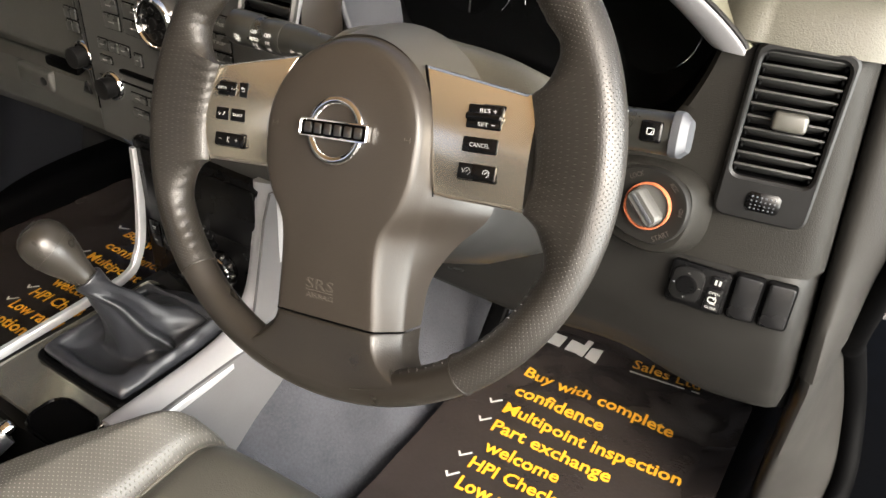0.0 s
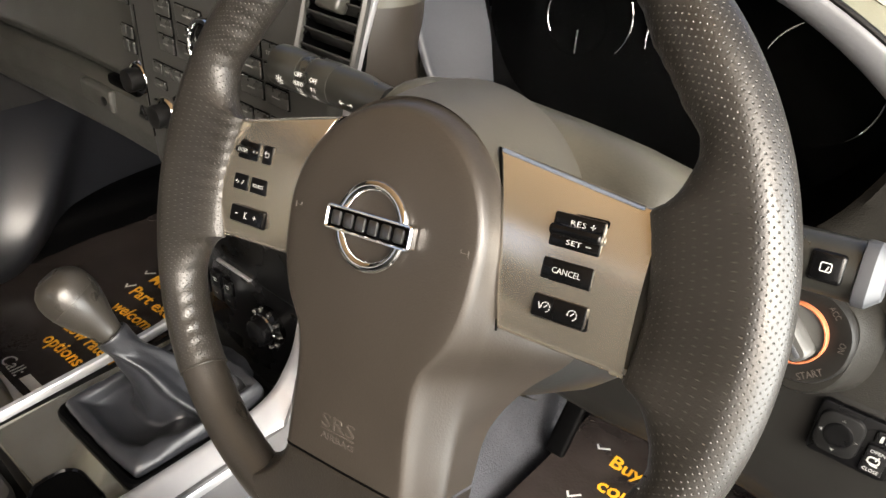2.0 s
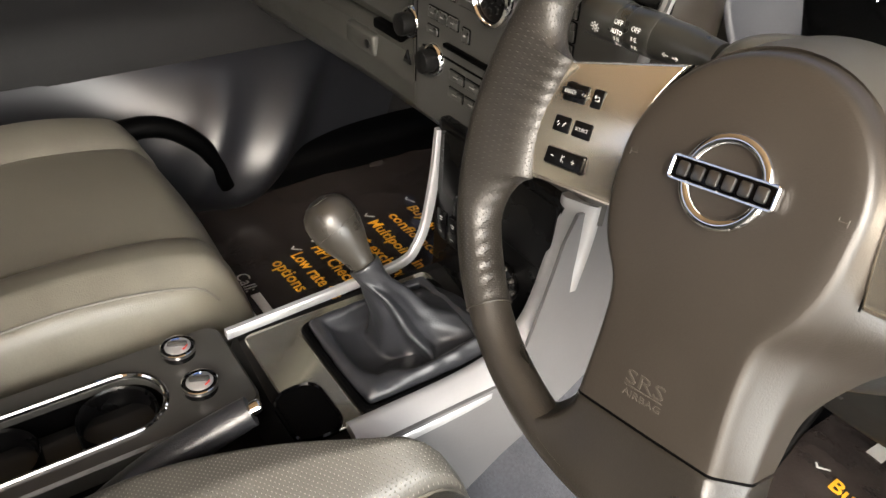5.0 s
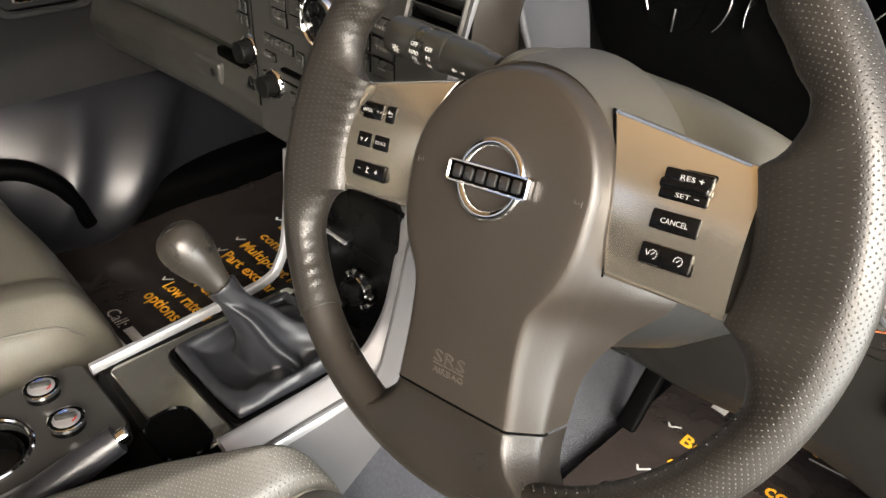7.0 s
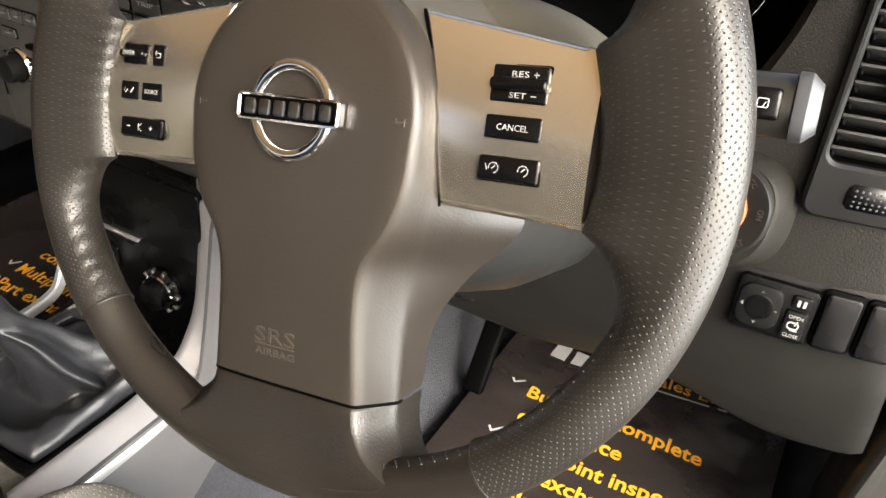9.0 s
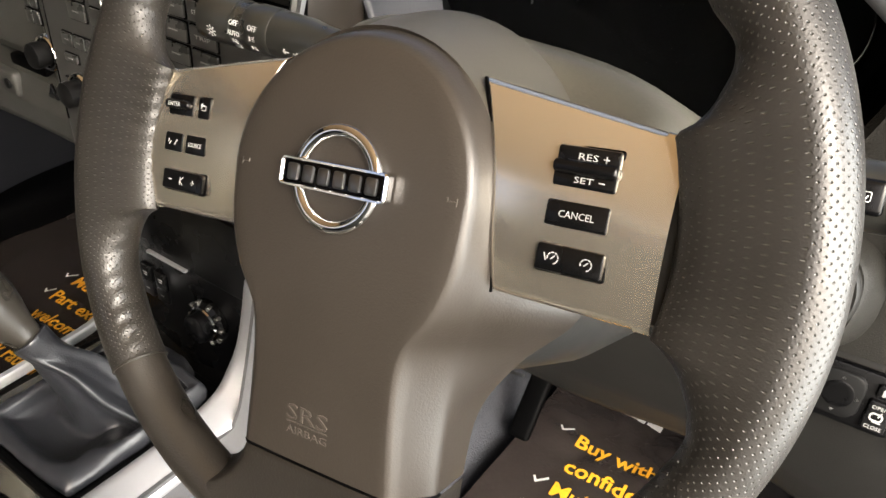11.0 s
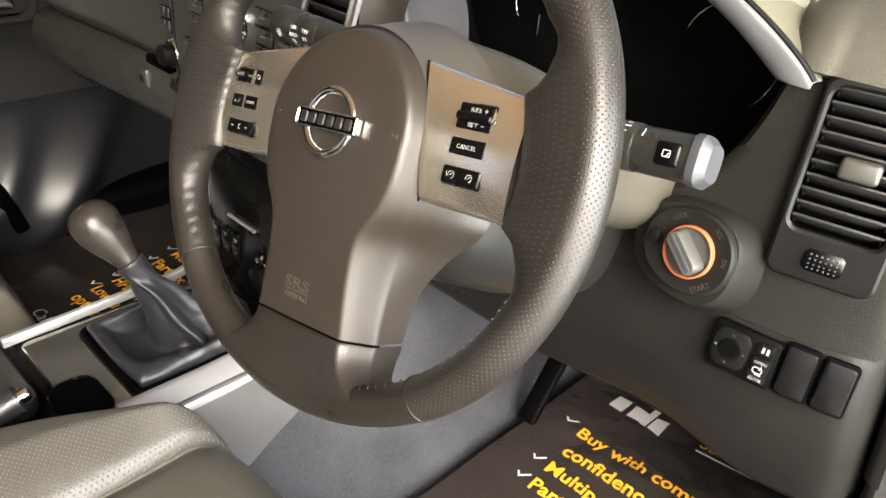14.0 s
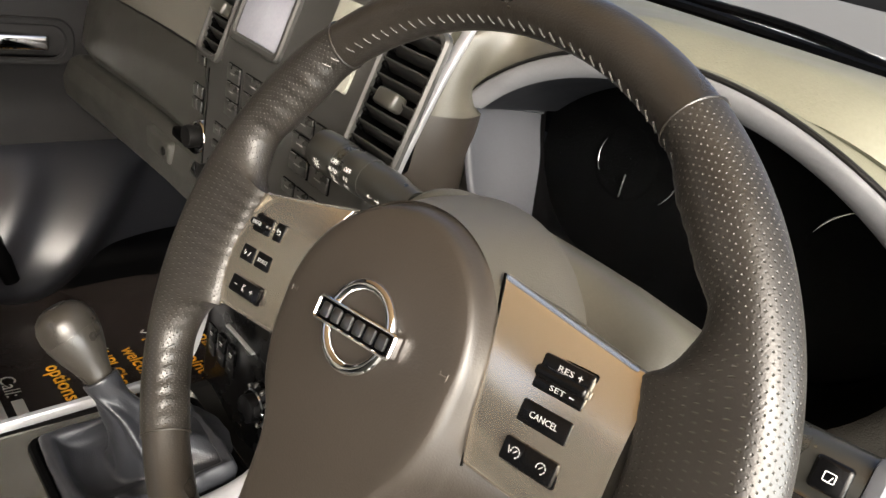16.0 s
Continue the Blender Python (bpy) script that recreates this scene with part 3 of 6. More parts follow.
part("key_ridge", rbox(0.0250, 0.0052, 0.0046, 0.0018, 3, pose(0.1018, 0.0335, 0.0042)), BLACK, sr)
wheel_button(sr, 0.1013, 0.0161, 0.0246, 0.0100, (), "CANCEL", 0.56, 0.0026)
gauge = tuple((-0.0062 + 0.0021 * math.cos(radians(q)), 0.0021 * math.sin(radians(q)), 0.0012, 0.0005, q + 90) for q in range(-60, 200, 40))
wheel_button(sr, 0.1015, -0.0007, 0.0262, 0.0102, gauge + tuple((x + 0.0130, y, w, h, a) for x, y, w, h, a in gauge) + ((-0.0062, 0.0003, 0.0022, 0.0005, 45), (0.0068, 0.0003, 0.0022, 0.0005, 45), (-0.0094, 0.0002, 0.0005, 0.003, 20)))
wheel_button(sl, -0.1117, 0.0330, 0.0170, 0.0106)
part("roller", rbox(0.0172, 0.0046, 0.0060, 0.0020, 3, pose(-0.1123, 0.0330, 0.0040)), BLACK, sl, "ribbed black roller")
part("print", lettering("ENTER", 0.0085, 0.0021, 0.00015, pose(-0.1127, 0.0330, 0.00705)), KEYPRINT, sl)
wheel_button(sl, -0.0955, 0.0330, 0.0080, 0.0110, ((0.0002, 0.0010, 0.0030, 0.0006, 0), (0.0002, -0.0012, 0.0030, 0.0006, 0), (0.0016, -0.0001, 0.0006, 0.0026, 0), (-0.0014, 0.0016, 0.0016, 0.0006, 45), (-0.0014, 0.0004, 0.0016, 0.0006, -45)))
wheel_button(sl, -0.1140, 0.0143, 0.0126, 0.0095, ((-0.0020, -0.0006, 0.0024, 0.0007, 50), (-0.0032, 0.0004, 0.0018, 0.0005, 70), (0.0020, 0.0, 0.0034, 0.0010, 55)))
wheel_button(sl, -0.0985, 0.0143, 0.0140, 0.0095, (), "SOURCE", 0.66, 0.0022)
wheel_button(sl, -0.1045, -0.0043, 0.0284, 0.0098, ((-0.0085, 0, 0.0026, 0.0006, 0), (0.0075, 0, 0.0026, 0.0006, 0), (0.0075, 0, 0.0006, 0.0026, 0), (-0.0012, 0, 0.0006, 0.0040, 0), (-0.0001, 0.0012, 0.0026, 0.0005, 40), (-0.0001, -0.0012, 0.0026, 0.0005, -40)))


def hub_back():
    """The shell behind the cover, in the cover's paler lit tone, narrowing to the column."""
    rings = []
    for w, k in ((-0.046, 0.98), (-0.052, 0.94), (-0.062, 0.84), (-0.075, 0.70)):
        ring = []
        for a in range(0, 360, 8):
            c, s = math.cos(radians(a)), math.sin(radians(a))
            v = 0.012 + (0.070 * s if s > 0 else 0.128 * s * (1 - 0.25 * (1 - k) * 3))
            base = wheel_face(min(v, 0.012))[1] if s < 0 else 0.070
            ring.append((base * (c if s > 0 else math.copysign(abs(c) ** 0.55, c)) * k, 0.012 + (v - 0.012) * k, w))
        rings.append(ring)
    return loft(rings)


part("hub_shell", hub_back(), COVERLIT, wheel)


def spoke_body(side):
    """The solid arm behind a silver face: deep beside the cover, thinning towards the rim."""
    rings = []
    for k in range(13):
        q = k / 12
        u, top = 0.050 + 0.090 * q, 0.0628 - 0.0142 * q
        deep = 0.050 - 0.030 * q ** 0.8
        low = 0.026 - 0.008 * q
        rings.append([(side * u, v, w) for v, w in ((top - 0.0010, -0.0074), (top, -0.0095), (top - 0.0012, -deep + 0.005), (top - 0.0026, -deep + 0.0015), (top - 0.0070, -deep), (-0.010, -low), (-0.0165, -low + 0.003), (-0.0190, -0.011), (-0.0180, -0.0088))])
    return loft(rings)


for side in (-1, 1):
    part("spoke_body", spoke_body(side), COVERLIT, wheel, "brown plastic arm behind the silver face, in the paler lit tone", sharp=50)


# ---- steering column ----
column = thing("steering_column", "grey plastic steering column shroud with two stalks and an ignition switch", "steering column", COLUMN)


def squircle(hw, up, down, p=3.2, n=40):
    out = []
    for k in range(n):
        a = 2 * math.pi * k / n
        c, s = math.cos(a), math.sin(a)
        x = hw * math.copysign(abs(c) ** (2 / p), c)
        y = (up if s > 0 else down) * math.copysign(abs(s) ** (2 / p), s)
        out.append((x, y))
    return out


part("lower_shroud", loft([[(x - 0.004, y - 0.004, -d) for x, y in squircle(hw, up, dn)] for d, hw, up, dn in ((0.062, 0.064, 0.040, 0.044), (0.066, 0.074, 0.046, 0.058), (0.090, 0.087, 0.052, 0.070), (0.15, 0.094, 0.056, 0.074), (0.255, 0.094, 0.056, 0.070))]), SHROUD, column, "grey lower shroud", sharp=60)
part("screw_recess", lathe([(0.0, 0.0004), (0.0045, 0.0), (0.0060, 0.0012), (0.0070, 0.0)], 20, pose(0.050, -0.0755, -0.120, 72, 0, 12)), DARK, column)
# Upper half takes the lit tone, the lower half stays dark.
part("upper_shroud", loft([[(x + 0.014, y + 0.050, -d) for x, y in squircle(hw, up, 0.05, 3.0)] for d, hw, up in ((0.050, 0.082, 0.030), (0.053, 0.096, 0.039), (0.066, 0.105, 0.045), (0.12, 0.108, 0.044), (0.24, 0.106, 0.038))]), SHROUDLIT, column, "grey upper shroud, paler than the lower for light", sharp=60)


def stalk(side):
    """A control stalk: barrel with turning rings, end piece and print; local z runs outwards."""
    s = side
    root = COLUMN.inverted() @ Vector((0.100 if s > 0 else -0.085, 0.105, 0.688 if s > 0 else 0.692))
    tip = COLUMN.inverted() @ Vector((0.189 if s > 0 else -0.180, 0.110 if s > 0 else 0.102, 0.698 if s > 0 else 0.6915))
    z = (tip - root).normalized()
    x = Vector((0, 0, 1)).cross(z).normalized()
    return basis(root, x, z.cross(x), z), (tip - root).length


def barrel(rows, p=2.6, n=28, flat=1.0):
    return loft([[(x, y, z) for x, y in squircle(r, r * flat, r * flat, p, n)] for r, z in rows])


m, ln = stalk(1)
wip = part("wiper_stalk", barrel([(0.0085, 0), (0.0110, 0.02), (0.0130, 0.030), (0.0140, 0.036), (0.0143, ln + 0.0085)], 2.1), STALK, column, "black wiper stalk with a silver end", m)
part("tip", barrel([(0.0140, ln + 0.0088), (0.0150, ln + 0.0092), (0.0152, ln + 0.0100), (0.0150, ln + 0.0145), (0.0105, ln + 0.0195), (0.0, ln + 0.0197)], 3.6, 40), TIPGREY, wip, "satin silver end piece")
part("ring", barrel([(0.0143, ln - 0.040), (0.0148, ln - 0.039), (0.0148, ln - 0.027), (0.0143, ln - 0.026)], 2.1), STALK, wip)
rk = part("rear_wiper_key", rbox(0.0050, 0.0140, 0.0150, 0.0022, 3, pose(-0.0009, 0.0129, ln - 0.003, 0, 0, 94)), BLACK, wip)


def round_print(parent, bm, r, z, a, way):
    """Lays flat print on a stalk at angle a; way: +1 reads outwards, -1 reads inwards."""
    c, s = math.cos(radians(a)), math.sin(radians(a))
    part("print", moved(bm, basis((r * c, r * s, z), (0, 0, way), (way * s, -way * c, 0), (c, s, 0))), PRINT, parent)


round_print(rk, join(frame_ring(rrect(0.0048, 0.0042, 0.0008), rrect(0.0040, 0.0034, 0.0005), 0.0003, 0.0001), bars([(0.0006, -0.0008, 0.0004, 0.0032, -25)])), 0.0157, ln - 0.003, 94, 1)
for a, w in ((30, 0.0030), (46, 0.0045), (62, 0.0025), (80, 0.0025)):
    round_print(wip, bars([(0, 0, w, 0.0008, 0)]), 0.0150, ln - 0.033, a, 1)
round_print(wip, bars([(0, 0, 0.0008, 0.0060, 0)]), 0.0149, ln - 0.021, 56, 1)
m, ln = stalk(-1)
lig = part("light_stalk", barrel([(0.0110, 0), (0.0120, 0.014), (0.0136, 0.022), (0.0138, 0.036), (0.0140, ln - 0.020)], 2.1), STALK, column, "black light stalk with white symbols", m)
part("ring", barrel([(0.0140, ln - 0.050), (0.0145, ln - 0.049), (0.0145, ln - 0.030), (0.0140, ln - 0.029)], 2.1), STALK, lig)
part("switch_end", barrel([(0.0140, ln - 0.0195), (0.0147, ln - 0.018), (0.0150, ln), (0.0146, ln + 0.008), (0.0115, ln + 0.0105), (0.0, ln + 0.011)], 2.1), STALK, lig)


def sun_symbol(r=0.0022):
    ring = [(r * 0.50 * math.cos(q), r * 0.50 * math.sin(q)) for q in (2 * math.pi * k / 14 for k in range(14))]
    core = frame_ring(ring, [(x * 0.55, y * 0.55) for x, y in ring], 0.0003, 0.0001)
    return join(core, bars([(r * 0.85 * math.cos(q), r * 0.85 * math.sin(q), r * 0.45, r * 0.20, math.degrees(q)) for q in (math.pi * k / 4 for k in range(8))]))


def lamp_symbol(s=0.0018):
    return bars([(-s * 0.8, 0, s * 0.5, s * 1.2, 0), (s * 0.5, s * 0.5, s, s * 0.22, 10), (s * 0.5, 0, s, s * 0.22, 0), (s * 0.5, -s * 0.5, s, s * 0.22, -10)])


round_print(lig, sun_symbol(0.0036), 0.0153, ln - 0.006, 52, -1)
for z, a, txt, w in ((ln - 0.0245, 84, "OFF", 0.0062), (ln - 0.0245, 60, "AUTO", 0.0085), (ln - 0.0395, 82, "OFF", 0.0062)):
    round_print(lig, lettering(txt, w * 1.15, 0.0032, 0.0003), 0.0147, z, a, -1)
for z, a in ((ln - 0.0245, 40), (ln - 0.0245, 20), (ln - 0.0395, 58), (ln - 0.0395, 34)):
    round_print(lig, lamp_symbol(0.0022), 0.0147, z, a, -1)
for d in (-1, 1):
    round_print(lig, bars([(d * 0.0032, 0, 0.0032, 0.0007, 0), (d * 0.0052, 0.0007, 0.0024, 0.0006, -40 * d), (d * 0.0052, -0.0007, 0.0024, 0.0006, 40 * d)]), 0.0141, 0.026, 50, -1)


IGN = COLUMN.inverted() @ facing(0.1655, 0.2200, 0.5850, 12, -6)


def egg(left, right, above, below, p=2.0):
    """An egg-shaped outline about the turning knob."""
    out = []
    for a in range(0, 360, 6):
        c, s = math.cos(radians(a)), math.sin(radians(a))
        out.append(((right if c > 0 else left) * math.copysign(abs(c) ** (2 / p), c), (above if s > 0 else below) * math.copysign(abs(s) ** (2 / p), s)))
    return out


pod, foot = egg(0.0410, 0.0350, 0.0325, 0.0330, 2.15), egg(0.0540, 0.0370, 0.0335, 0.0425, 2.5)
ig = part("ignition_housing", loft([[(x * 1.01, y * 1.01, -0.006) for x, y in pod], [(x, y, 0.0) for x, y in pod], [(x * 0.96, y * 0.96, 0.0022) for x, y in pod], [(x * 0.86, y * 0.86, 0.0022) for x, y in pod], [(x * 0.70, y * 0.72, 0.0010) for x, y in pod]]), PANEL, column, "grey ignition housing", IGN, sharp=50)
part("flange", loft([[(x * 1.16 + 0.003, y * 1.16, -0.040) for x, y in foot], [(x * 1.06, y * 1.06, -0.018) for x, y in foot], [(x * 1.01, y * 1.01, -0.008) for x, y in foot], [(x * 0.95, y * 0.95, -0.0045) for x, y in foot], [(x * 0.70, y * 0.70, -0.004) for x, y in foot]]), DASH, ig, "grained grey flange below the ignition", sharp=50)
part("ring", lathe([(0.0190, 0.001), (0.0190, 0.0056), (0.0193, 0.0062), (0.0201, 0.0062), (0.0205, 0.0056), (0.0205, 0.001)], 48), ORANGE, ig, "orange ignition ring")
part("dial_plate", lathe([(0.0188, 0.001), (0.0188, 0.0040), (0.0, 0.0046)], 40), KNOBGREY, ig)
key = part("turn_knob", loft([[(x * q, y * q2, z) for x, y in rrect(0.0150, 0.0345, 0.005)] for q, q2, z in ((1.12, 1.0, 0.003), (1.06, 1.0, 0.010), (0.92, 0.97, 0.0145), (0.70, 0.93, 0.0160))]), KNOBGREY, ig, "grey ignition turning knob", pose(0, 0, 0, 0, 0, 50))
part("groove", plate(rrect(0.0034, 0.0300, 0.0012), 0.0012, 0.0005, pose(0, 0, 0.0155)), TIPGREY, key)
part("release_button", plate(rrect(0.0095, 0.0125, 0.0035), 0.003, 0.0015, pose(-0.0310, 0.000, 0.002)), DARK, ig)
part("lettering", lettering("START", 0.0165, 0.0046, 0.0003, pose(0.0185, -0.0215, 0.0023, 0, 0, 42)), EMBOSS, ig)
part("lettering", lettering("LOCK", 0.0125, 0.0042, 0.0003, pose(-0.0170, 0.0225, 0.0023, 0, 0, 34)), EMBOSS, ig)
part("lettering", lettering("ACC", 0.0085, 0.0038, 0.0003, pose(0.0170, 0.0225, 0.0023, 0, 0, -38)), EMBOSS, ig)
part("lettering", lettering("ON", 0.0065, 0.0038, 0.0003, pose(0.0285, 0.004, 0.0023, 0, 0, -85)), EMBOSS, ig)


# ---- shell of the car ----
def structure(name, bm, mat, label, category, sharp=38):
    ob = part(name, bm, mat, None, sharp=sharp)
    return tagged(ob, label, category, kind="structure")


def rug(i, j):
    """Carpeted floor: a tunnel in the middle, two footwells, and the toe boards rising in front."""
    x, y = -1.12 + 1.46 * i, -1.6 + 2.75 * j
    z = 0.055
    z += 0.09 * max(0.0, 1 - abs(x + 0.350) / 0.12) ** 0.6 if abs(x + 0.350) < 0.12 else 0.0
    if -0.232 < x < -0.08 and y > -0.2:
        rise = max(0.0, min(0.26, 0.112 + 0.62 * (y - 0.075)))
        z += rise * max(0.0, 1 - max(0.0, x + 0.226) / 0.115) ** 1.25
    if y > 0.62:
        z += 0.9 * (y - 0.62) ** 1.15 + 0.0
    z += 0.10 * max(0.0, 1 - (x + 1.12) / 0.06) + 0.10 * max(0.0, 1 - (0.34 - x) / 0.05)
    z += 0.004 * noise.noise(Vector((x * 7, y * 7, 1)))
    return Vector((x, y, z))


structure("floor", sheet(rug, 146, 120, -0.02), CARPET, "grey car carpet over the footwells and tunnel", "carpet", 60)
structure("ground", sheet(lambda i, j: Vector((-60 + 120 * i, -60 + 120 * j, -0.48)), 2, 2), CONCRETE, "pale concrete ground beneath the car", "ground")


def roof(i, j):
    x, y = -1.16 + 1.54 * i, -1.6 + 1.75 * j
    return Vector((x, y, 1.30 + 0.05 * (1 - ((x + 0.39) / 0.77) ** 2) - 0.05 * max(0, (y + 0.2)) ** 2))


structure("ceiling", sheet(roof, 16, 16, 0.03), LINING, "orange-tan headlining of the car roof, unseen, coloured to warm reflections", "headlining", 60)
structure("wall_rear", rbox(1.5, 0.06, 0.95, 0.02, 2, pose(-0.39, -1.62, 0.30)), DOOR, "dark trim closing the rear of the cabin", "rear trim")
# Opaque panels out of view, added to keep the passenger side dark.
structure("wall_left", rbox(0.006, 1.40, 0.55, 0.002, 1, pose(-1.150, -0.90, 1.07)), BLOCKER, "unseen opaque panel at the rear side window, blocking light", "side window")
structure("wall_left_front", rbox(0.03, 0.85, 0.55, 0.01, 1, pose(-1.150, 0.23, 1.07)), BLOCKER, "unseen opaque panel at the front side window, blocking light", "side window")
structure("wall_front", rbox(1.5, 0.04, 1.1, 0.02, 2, pose(-0.39, 1.12, 0.22)), RUBBER, "dark firewall in front of the footwells", "firewall")


def screen_at(i, j):
    x = -1.12 + 1.46 * i
    y = 0.625 - 0.35 * min(0.5, (x + 0.39) ** 2) * (1 - 0.5 * j)
    return Vector((x, y - 0.50 * j, 0.790 + 0.53 * j))


ws = structure("window_1", sheet(screen_at, 20, 8, 0.005), LENS, "clear laminated windscreen above the dashboard", "windscreen", 60)
ws.visible_shadow = False


def screen_band(i, j):
    x = -1.12 + 1.46 * i
    y = 0.600 - 0.35 * min(0.5, (x + 0.39) ** 2)
    return Vector((x, y + 0.018 * j, 0.781 + 0.013 * j))


structure("trim", sheet(screen_band, 40, 4, 0.003), RUBBER, "black band along the foot of the windscreen", "windscreen trim", 60)
for s, x in ((1, 0.35), (-1, -1.13)):
    pts = curve_points([(x, 0.62, 0.70), (x, 0.40, 0.92), (x - s * 0.02, 0.16, 1.16), (x - s * 0.05, 0.02, 1.30)], 18)
    structure("pillar", tube(pts, lambda t: 0.045 - 0.008 * t, 14), TRIM, "beige plastic windscreen pillar trim", "pillar trim", 60)
structure("pillar_rear", rbox(0.10, 0.16, 1.35, 0.03, 3, pose(0.36, -0.98, 0.62)), TRIM, "beige plastic door pillar trim", "pillar trim")
structure("sill", rbox(0.30, 2.4, 0.16, 0.02, 3, pose(0.495, -0.25, 0.05)), RUBBER, "black plastic door sill", "door sill")
# Added black block covers carpet that lies in the footwell's shade.
structure("footwell_shade_block", rbox(0.15, 1.60, 0.16, 0.03, 3, pose(-1.105, 0.30, 0.07)), RUBBER, "black block along the passenger footwell's edge, added for its shade", "door sill")
seal = curve_points([(0.418, -0.90, 0.120), (0.418, 0.10, 0.120), (0.418, 0.34, 0.125), (0.417, 0.425, 0.15), (0.414, 0.455, 0.20), (0.394, 0.475, 0.28), (0.370, 0.455, 0.36), (0.362, 0.42, 0.40), (0.361, 0.352, 0.50), (0.368, 0.32, 0.60), (0.372, 0.36, 0.80)], 80)
structure("door_seal", tube(seal, 0.0135, 14), RUBBER, "black rubber door seal round the opening", "door seal", 80)
# The dark colour draws the shadow gap next to the pillar trim.
structure("kick_panel", rbox(0.016, 0.62, 0.46, 0.006, 2, pose(0.345, 0.70, 0.26)), DARK, "plastic kick panel beside the footwell, darkened for a shadow gap", "kick panel")


seal_side = sorted((p for p in seal if p[1] >= 0.25), key=lambda p: p[2])


def pillar_foot(i, j, top):
    """The grey trim between the dash end and the door seal, rounded at its inner edge."""
    z = (0.412 + 0.33 * i) if top else (0.125 + 0.284 * i)
    p, q = seal_side[0], seal_side[1]
    for p, q in zip(seal_side, seal_side[1:]):
        if q[2] >= z:
            break
    f = max(0.0, min(1.0, (z - p[2]) / max(1e-6, q[2] - p[2])))
    ox, oy = p[0] + (q[0] - p[0]) * f - 0.006, p[1] + (q[1] - p[1]) * f + 0.004
    ix, iy = 0.301 + 0.090 * (0.690 - max(z, 0.40)), 0.302 + 0.30 * max(0.0, 0.40 - z)
    if j < 0.3:
        return Vector((ix, iy + 0.012 + 0.10 * (1 - j / 0.3), z))
    if j < 0.5:
        f = (j - 0.3) / 0.2 * math.pi / 2
        return Vector((ix + 0.010 * (1 - math.cos(f)), iy + 0.012 * (1 - math.sin(f)), z))
    q = (j - 0.5) / 0.5
    return Vector((ix + 0.010 + (ox - ix - 0.010) * q, iy + (oy - iy) * q ** 1.3, z))


structure("pillar_trim_upper", sheet(lambda i, j: pillar_foot(i, j, True), 24, 24, 0.003), SIDE, "grey plastic trim beside the dashboard end", "pillar trim", 60)
structure("pillar_trim_lower", sheet(lambda i, j: pillar_foot(i, j, False), 24, 24, 0.003), SIDE, "grey plastic trim above the door sill", "pillar trim", 60)


# ---- dashboard ----
dash = thing("dashboard", "dark grey grained plastic dashboard", "dashboard")
CX = -0.011


def opening(a):
    """The instrument opening: an arch above, a flat bow below, meeting in points at both sides."""
    c = math.cos(a)
    x = CX + 0.192 * c
    if math.sin(a) >= 0:
        z = 0.7195 + 0.081 * max(0.0, 1 - abs(c) ** 2.15) ** 0.86
    else:
        z = 0.7195 - 0.118 * max(0.0, 1 - abs(c) ** 5) ** 0.76
    return x, z


def end_x(z):
    """The driver's end of the dash, leaning outwards to the bottom."""
    return 0.297 + 0.090 * (0.690 - z)


def face_y(x, z):
    y = 0.249 + 0.06 * (z - 0.60)
    if x > 0.18 and z > 0.70:
        y += 9.0 * (z - 0.70) ** 2 * min(1.0, (x - 0.18) / 0.03)
    if x > 0.19:
        y += 1.9 * (x - 0.19) ** 2
    edge = x - end_x(z) + 0.016
    if edge > 0:
        y += 0.016 - math.sqrt(max(0.0, 0.016 ** 2 - min(edge, 0.0155) ** 2))
    return y


def fascia():
    cx, cz = CX, 0.705
    angs = [2 * math.pi * k / 240 for k in range(240)]
    qs = [0.0, 0.03] + [k / 24 for k in range(2, 25)]
    rings = [[] for _ in qs]
    for a in angs:
        x, z = opening(a)
        dx, dz = x - cx, z - cz
        t = min((0.327 - cx) / dx if dx > 1e-6 else 9e9, (-0.208 - cx) / dx if dx < -1e-6 else 9e9, (0.812 - cz) / dz if dz > 1e-6 else 9e9, (0.536 - cz) / dz if dz < -1e-6 else 9e9)
        t = max(t, 1.02)
        for q, ring in zip(qs, rings):
            px, pz = x + (cx + dx * t - x) * q, z + (cz + dz * t - z) * q
            if px > 0.182:
                pz = min(pz, 0.734 + max(0.0, z - 0.734) * max(0.0, min(1.0, (0.194 - px) / 0.012)))
            if px > 0.19:
                px = 0.19 + (px - 0.19) * (end_x(pz) - 0.19) / 0.137
            ring.append((px, face_y(px, pz) + (0.006 if q == 0 else 0), pz))
    inner = []
    for a in angs:
        x, z = opening(a)
        inner.append((cx + (x - cx) * 0.93, 0.335, 0.700 + (z - 0.700) * 0.93))
    back = [(x, y + (0.07 if x > 0.28 else 0.012), z) for x, y, z in rings[-1]]
    skin = loft(rings + [back], cap=False)
    hole = [f for f in skin.faces if 0.216 < f.calc_center_median().x < 0.279 and 0.594 < f.calc_center_median().z < 0.726]
    hole += [f for f in skin.faces if f.calc_center_median().x > -0.13 and f.calc_center_median().z > 0.7375]
    bmesh.ops.delete(skin, geom=hole, context="FACES")
    return skin, loft([rings[0], [(p[0] * 0.3 + q[0] * 0.7, p[1] * 0.3 + q[1] * 0.7, p[2] * 0.3 + q[2] * 0.7) for p, q in zip(rings[0], inner)], inner], cap=False)


front, liner = fascia()
part("fascia", front, DASH, dash, "grained dark grey fascia", sharp=50)
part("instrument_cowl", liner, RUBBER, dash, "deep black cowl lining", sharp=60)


def lip_depth(a):
    return 0.0145 * max(0.0, math.sin(a)) ** 0.55


